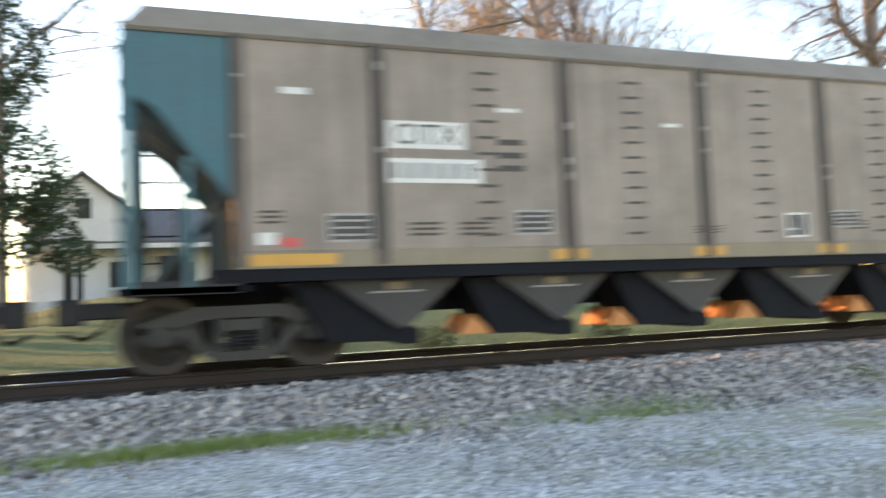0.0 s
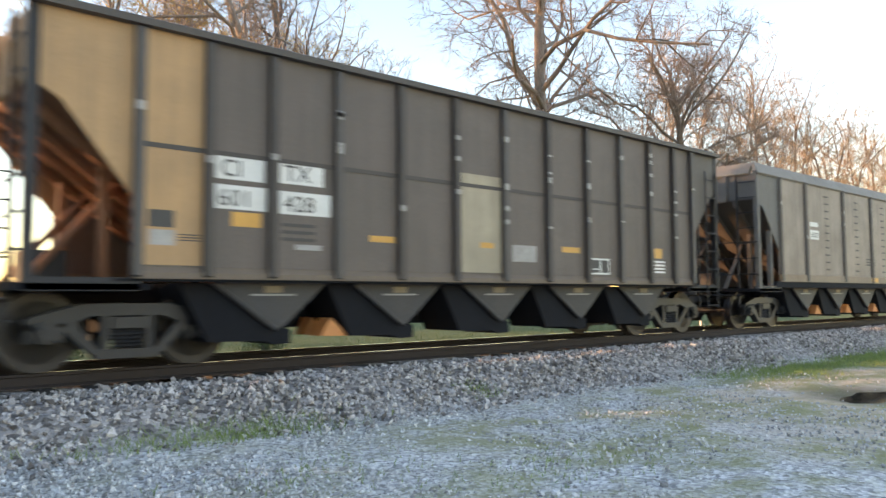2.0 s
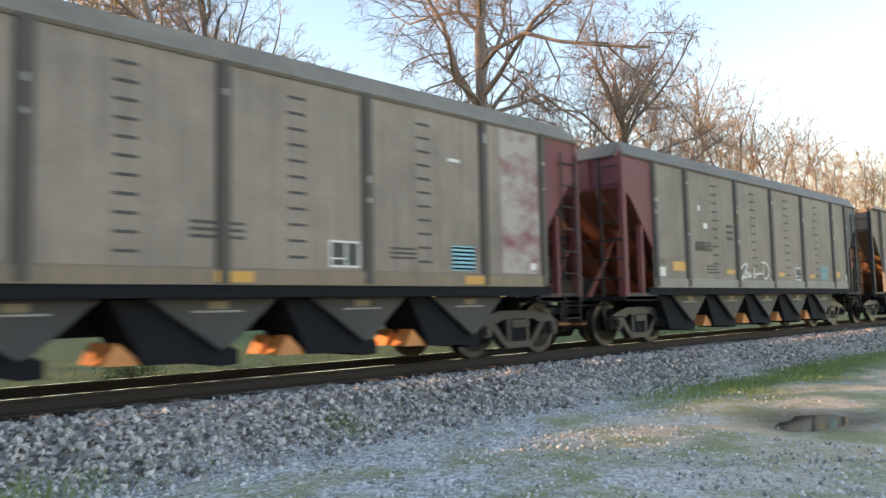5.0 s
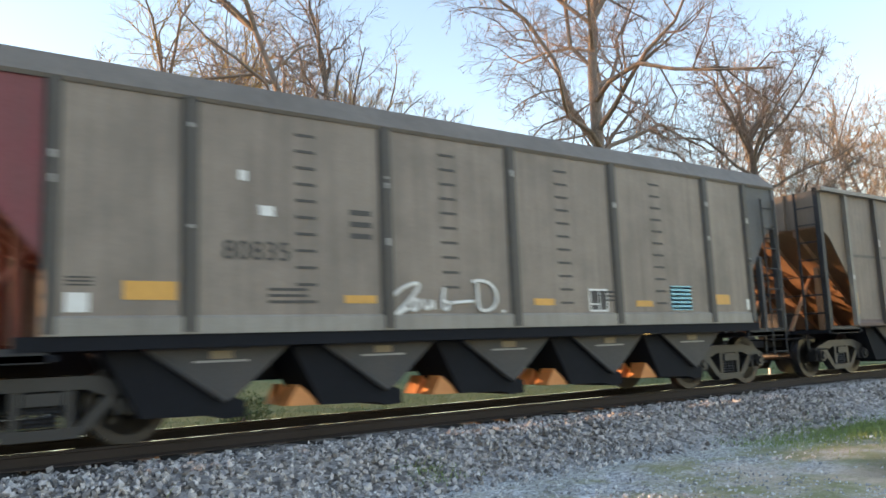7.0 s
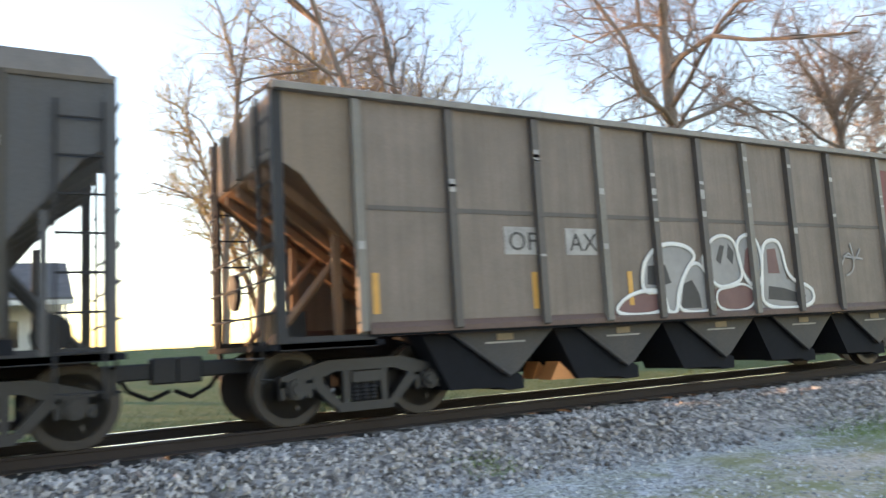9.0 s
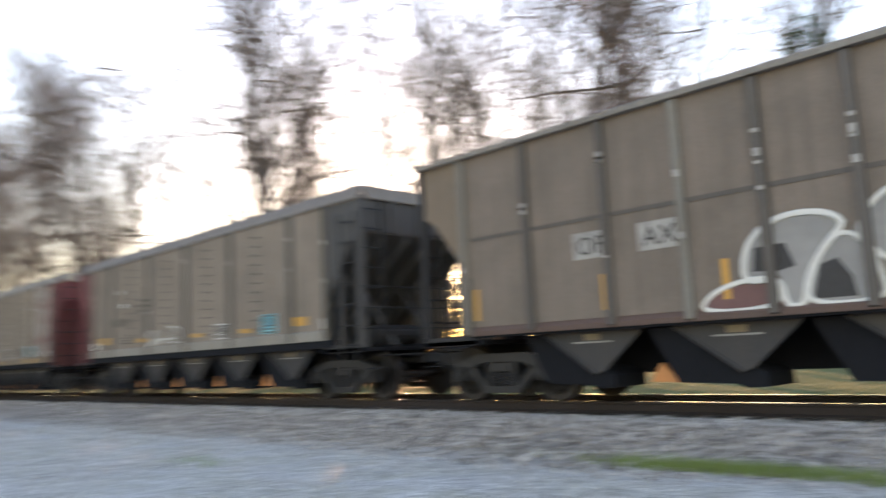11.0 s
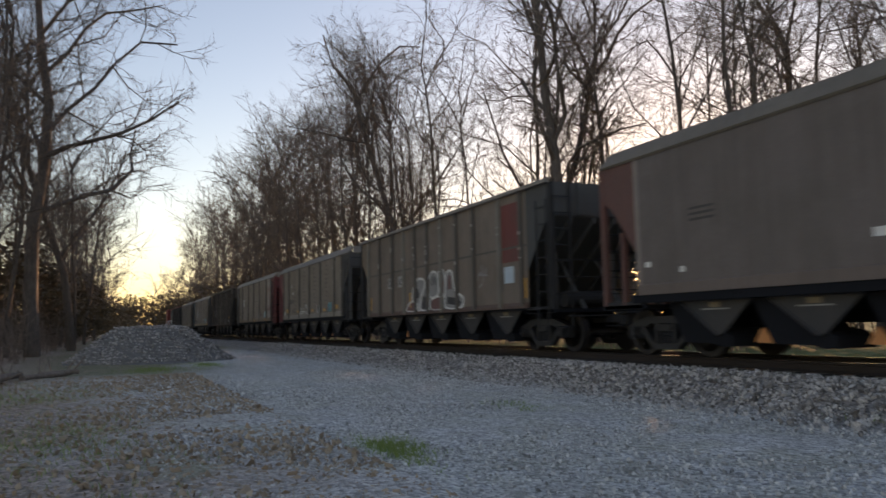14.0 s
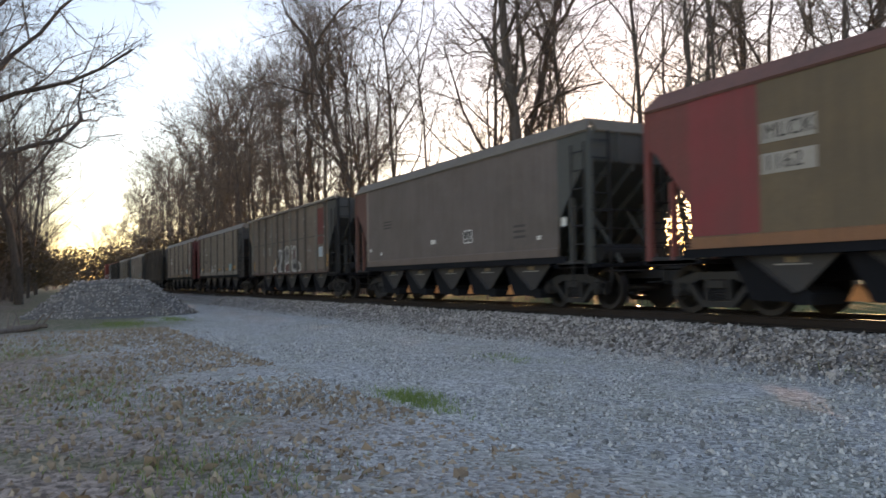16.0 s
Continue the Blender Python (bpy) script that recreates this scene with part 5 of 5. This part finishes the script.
def build_loose():
    rnd = np.random.default_rng(12)
    n = 27000
    x = np.concatenate([rnd.uniform(-16, 30, int(n * 0.8)), rnd.uniform(-45, -16, int(n * 0.14)), rnd.uniform(30, 70, n - int(n * 0.8) - int(n * 0.14))])
    y = -1.15 - np.abs(rnd.beta(1.3, 2.0, n)) * 2.5
    scatter("ballast_stones", "grey-brown crushed ballast stones beside the rails", 1, on_ground(x, y, 0.015), 0.034, M_BALLAST, "ballast")
    x = rnd.uniform(-16, 30, 4000)
    scatter("ballast_stones", "crushed ballast between the rails", 2, on_ground(x, rnd.uniform(-1.5, 2.8, 4000), 0.0), 0.034, M_BALLAST, "ballast")
    n = 62000
    x = np.concatenate([rnd.uniform(-20, 4, n // 2), rnd.uniform(-2, 13, n - n // 2)])
    y = rnd.uniform(-10.5, -2.6, n)
    keep = ~((x > 9.5) & (y < -4.6) & (rnd.random(n) < 0.9)) & ~((x > 3.5) & (y < -3.6) & (rnd.random(n) < 0.5))
    scatter("gravel", "pale grey crushed gravel on the lot", 3, on_ground(x[keep], y[keep], 0.004), 0.017, M_PEBBLE, "gravel")
    n = 9000
    x, y = rnd.uniform(-22, 1, n), -8.6 - np.abs(rnd.normal(0, 2.4, n))
    scatter("leaf_litter", "dead brown leaves and bark chips on the ground", 5, on_ground(x, y, 0.012), 0.030, M_DRY, "leaf litter", 0.2)

    def blades(name, label, seed, x, y, h, material=M_GRASS):
        r = np.random.default_rng(seed)
        k = len(x)
        p = on_ground(x, y, -0.005)
        a = r.uniform(0, 2 * math.pi, k)
        lean = r.normal(0, 0.45, (k, 2)) * h
        hh = h * r.uniform(0.5, 1.3, k)
        wv = np.stack([np.cos(a), np.sin(a), np.zeros(k)], 1) * 0.006
        tipp = p + np.stack([lean[:, 0], lean[:, 1], hh], 1)
        V = np.stack([p - wv, p + wv, tipp], 1).reshape(-1, 3)
        F = np.arange(3 * k).reshape(-1, 3)
        tagged(mesh_object(name, V.tolist(), F.tolist(), material), label, "grass", kind="stuff")

    r = np.random.default_rng(8)
    gx, gy = [], []
    for cx, cy, sx, sy, k in ((-5.8, -8.2, 0.35, 0.16, 900), (-5.2, -8.3, 0.5, 0.08, 250), (6.6, -2.75, 0.2, 0.15, 250), (2.6, -5.0, 0.6, 0.3, 300), (-3.5, -10.8, 0.6, 0.4, 700), (-8, -11.5, 1.4, 0.7, 1400), (-24.5, -9.5, 1.4, 0.5, 1800), (-27, -7.7, 1.0, 0.3, 1000), (-15, -12.5, 2.0, 0.8, 1600), (4.0, -6.2, 0.8, 0.4, 300), (-8.5, -5.2, 0.5, 0.2, 250)):
        gx.append(r.normal(cx, sx, k)), gy.append(r.normal(cy, sy, k))
    blades("grass_tufts", "short green grass tufts in the gravel", 1, np.concatenate(gx), np.concatenate(gy), 0.06)
    blades("grass_tufts", "strip of green grass at the ballast foot", 4, np.concatenate([r.normal(-1.6, 0.9, 2600), r.normal(2.6, 0.7, 900)]), np.concatenate([r.normal(-2.95, 0.06, 2600), r.normal(-3.1, 0.2, 900)]), 0.12)
    x = r.uniform(11, 48, 26000)
    y = -3.9 + r.normal(0, 0.5, 26000) - np.clip(x - 20, 0, 30) * 0.02
    blades("grass_verge", "green grass verge along the ballast", 2, x, y, 0.07)
    x, y = r.uniform(-14, 36, 30000), 2.9 + np.abs(r.normal(0, 4.5, 30000))
    blades("lawn", "rough green grass beyond the track", 3, x, y, 0.10, M_LAWN)


build_loose()


def gravel_pile():
    bm = bmesh.new()
    bmesh.ops.create_grid(bm, x_segments=44, y_segments=52, size=1.0)
    pts = []
    for v in bm.verts:
        x, y = v.co.x * 4.2, v.co.y * 4.2
        ridge = max(0.0, 1 - math.hypot(x / 3.6, max(0.0, abs(y - 0.4) - 0.6) / 2.9))
        z = 1.48 * min(1.0, ridge * 1.35) ** 1.1 + 0.10 * noise.noise(Vector((x, y, 0)) * 1.3) * min(1, ridge * 4)
        v.co = Vector((x, y, z - 0.06))
    ob = part("gravel_pile", bm, plain("dumped_gravel", (0.20, 0.195, 0.19), 0.9, 0, 30, 0.6, 0.9, 0.03), None, smooth=True)
    ob.matrix_basis = pose(-33.0, -9.6, -0.57)
    tagged(ob, "heap of grey gravel dumped at the lot's end", "gravel pile")
    r = np.random.default_rng(2)
    me = ob.data
    co = np.array([v.co for v in me.vertices])
    co = co[co[:, 2] > 0.02]
    P = co[r.integers(0, len(co), 7000)] + r.normal(0, [0.06, 0.06, 0.012], (7000, 3)) + np.array([-33.0, -9.6, -0.56])
    scatter("gravel", "loose grey stones on the heap", 6, P, 0.04, M_BALLAST, "gravel")


gravel_pile()


def logs():
    rnd = random.Random(5)
    for x, y, ln, a, r in ((-19.5, -13.7, 2.6, 165, 0.13), (-21.5, -13.0, 2.2, 150, 0.10), (-22.4, -13.4, 1.6, 190, 0.09), (-22.8, -12.7, 1.1, 120, 0.11)):
        bm = bmesh.new()
        p = Vector((0, 0, r))
        for i in range(5):
            q = p + Vector((ln / 5, rnd.uniform(-0.05, 0.05), rnd.uniform(-0.01, 0.02)))
            rod(bm, p, q, r * (1 - 0.08 * i), 9, r * (1 - 0.08 * (i + 1)))
            p = q
        for k in range(3):
            b = Vector((rnd.uniform(0.3, ln), 0, r))
            rod(bm, b, b + Vector((rnd.uniform(-0.3, 0.3), rnd.uniform(-0.4, 0.4), rnd.uniform(0.1, 0.5))), 0.03, 5, 0.015)
        o = part("fallen_log", bm, M_BARK, None)
        o.matrix_basis = pose(x, y, -0.60, 0, 0, a)
        tagged(o, "weathered fallen log lying at the wood's edge", "log", "fallen logs")


logs()


def wires():
    pole_m = plain("weathered_pole", (0.16, 0.13, 0.10), 0.9)
    for x, y in ((95, 26), (150, 30)):
        p = thing("utility_pole", "weathered wooden utility pole beyond the field", "utility pole", "utility poles", m=pose(x, y, 0.6))
        part("pole", made(rod, (0, 0, -0.5), (0, 0, 11), 0.15, 8, 0.1), pole_m, p)
        part("crossarm", made(box, -0.06, 0.06, -1.1, 1.1, 10.2, 10.35), pole_m, p)
    c = bpy.data.curves.new("power_line", "CURVE")
    c.dimensions, c.bevel_depth = "3D", 0.02
    for dy in (-1.0, 0.0, 1.0):
        sp = c.splines.new("POLY")
        sp.points.add(16)
        for i, p in enumerate(sp.points):
            u = i / 16
            p.co = (95 + 55 * u, 26 + 4 * u + dy, 10.9 - 1.2 * 4 * u * (1 - u), 1)
    c.materials.append(M_BLACK)
    tagged(new("power_line", c), "thin black overhead power lines", "power line")


wires()


# ---- motion ----
TRAIN = [(0, -2.45), (1.5, -11.85), (3.0, -21.4), (5.0, -34.0), (6.5, -43.5), (8.0, -53.45), (8.7, -57.9), (10.0, -65.9), (11.5, -75.1), (13.0, -85.1), (14.0, -91.95), (14.5, -95.2), (15.5, -101.8), (16.0, -105.2)]


def train_at(t):
    return float(np.interp(t, [r[0] for r in TRAIN], [r[1] for r in TRAIN]))


def motions():
    for c, k in CARS:
        walk(c, [(t, pose(s + PITCH * k, 0, 0)) for t, s in TRAIN])
    done = {}
    for w, k in WHEELSETS:
        if k not in done:
            walk(w, [(i * 0.1, pose(k, 0, 0, 0, math.degrees(train_at(i * 0.1) / 0.457) % 360, 0)) for i in range(161)])
            done[k] = w.animation_data
        else:
            w.rotation_mode = "QUATERNION"
            w.animation_data_create()
            w.animation_data.action = done[k].action
            w.animation_data.action_slot = done[k].action_slot


motions()
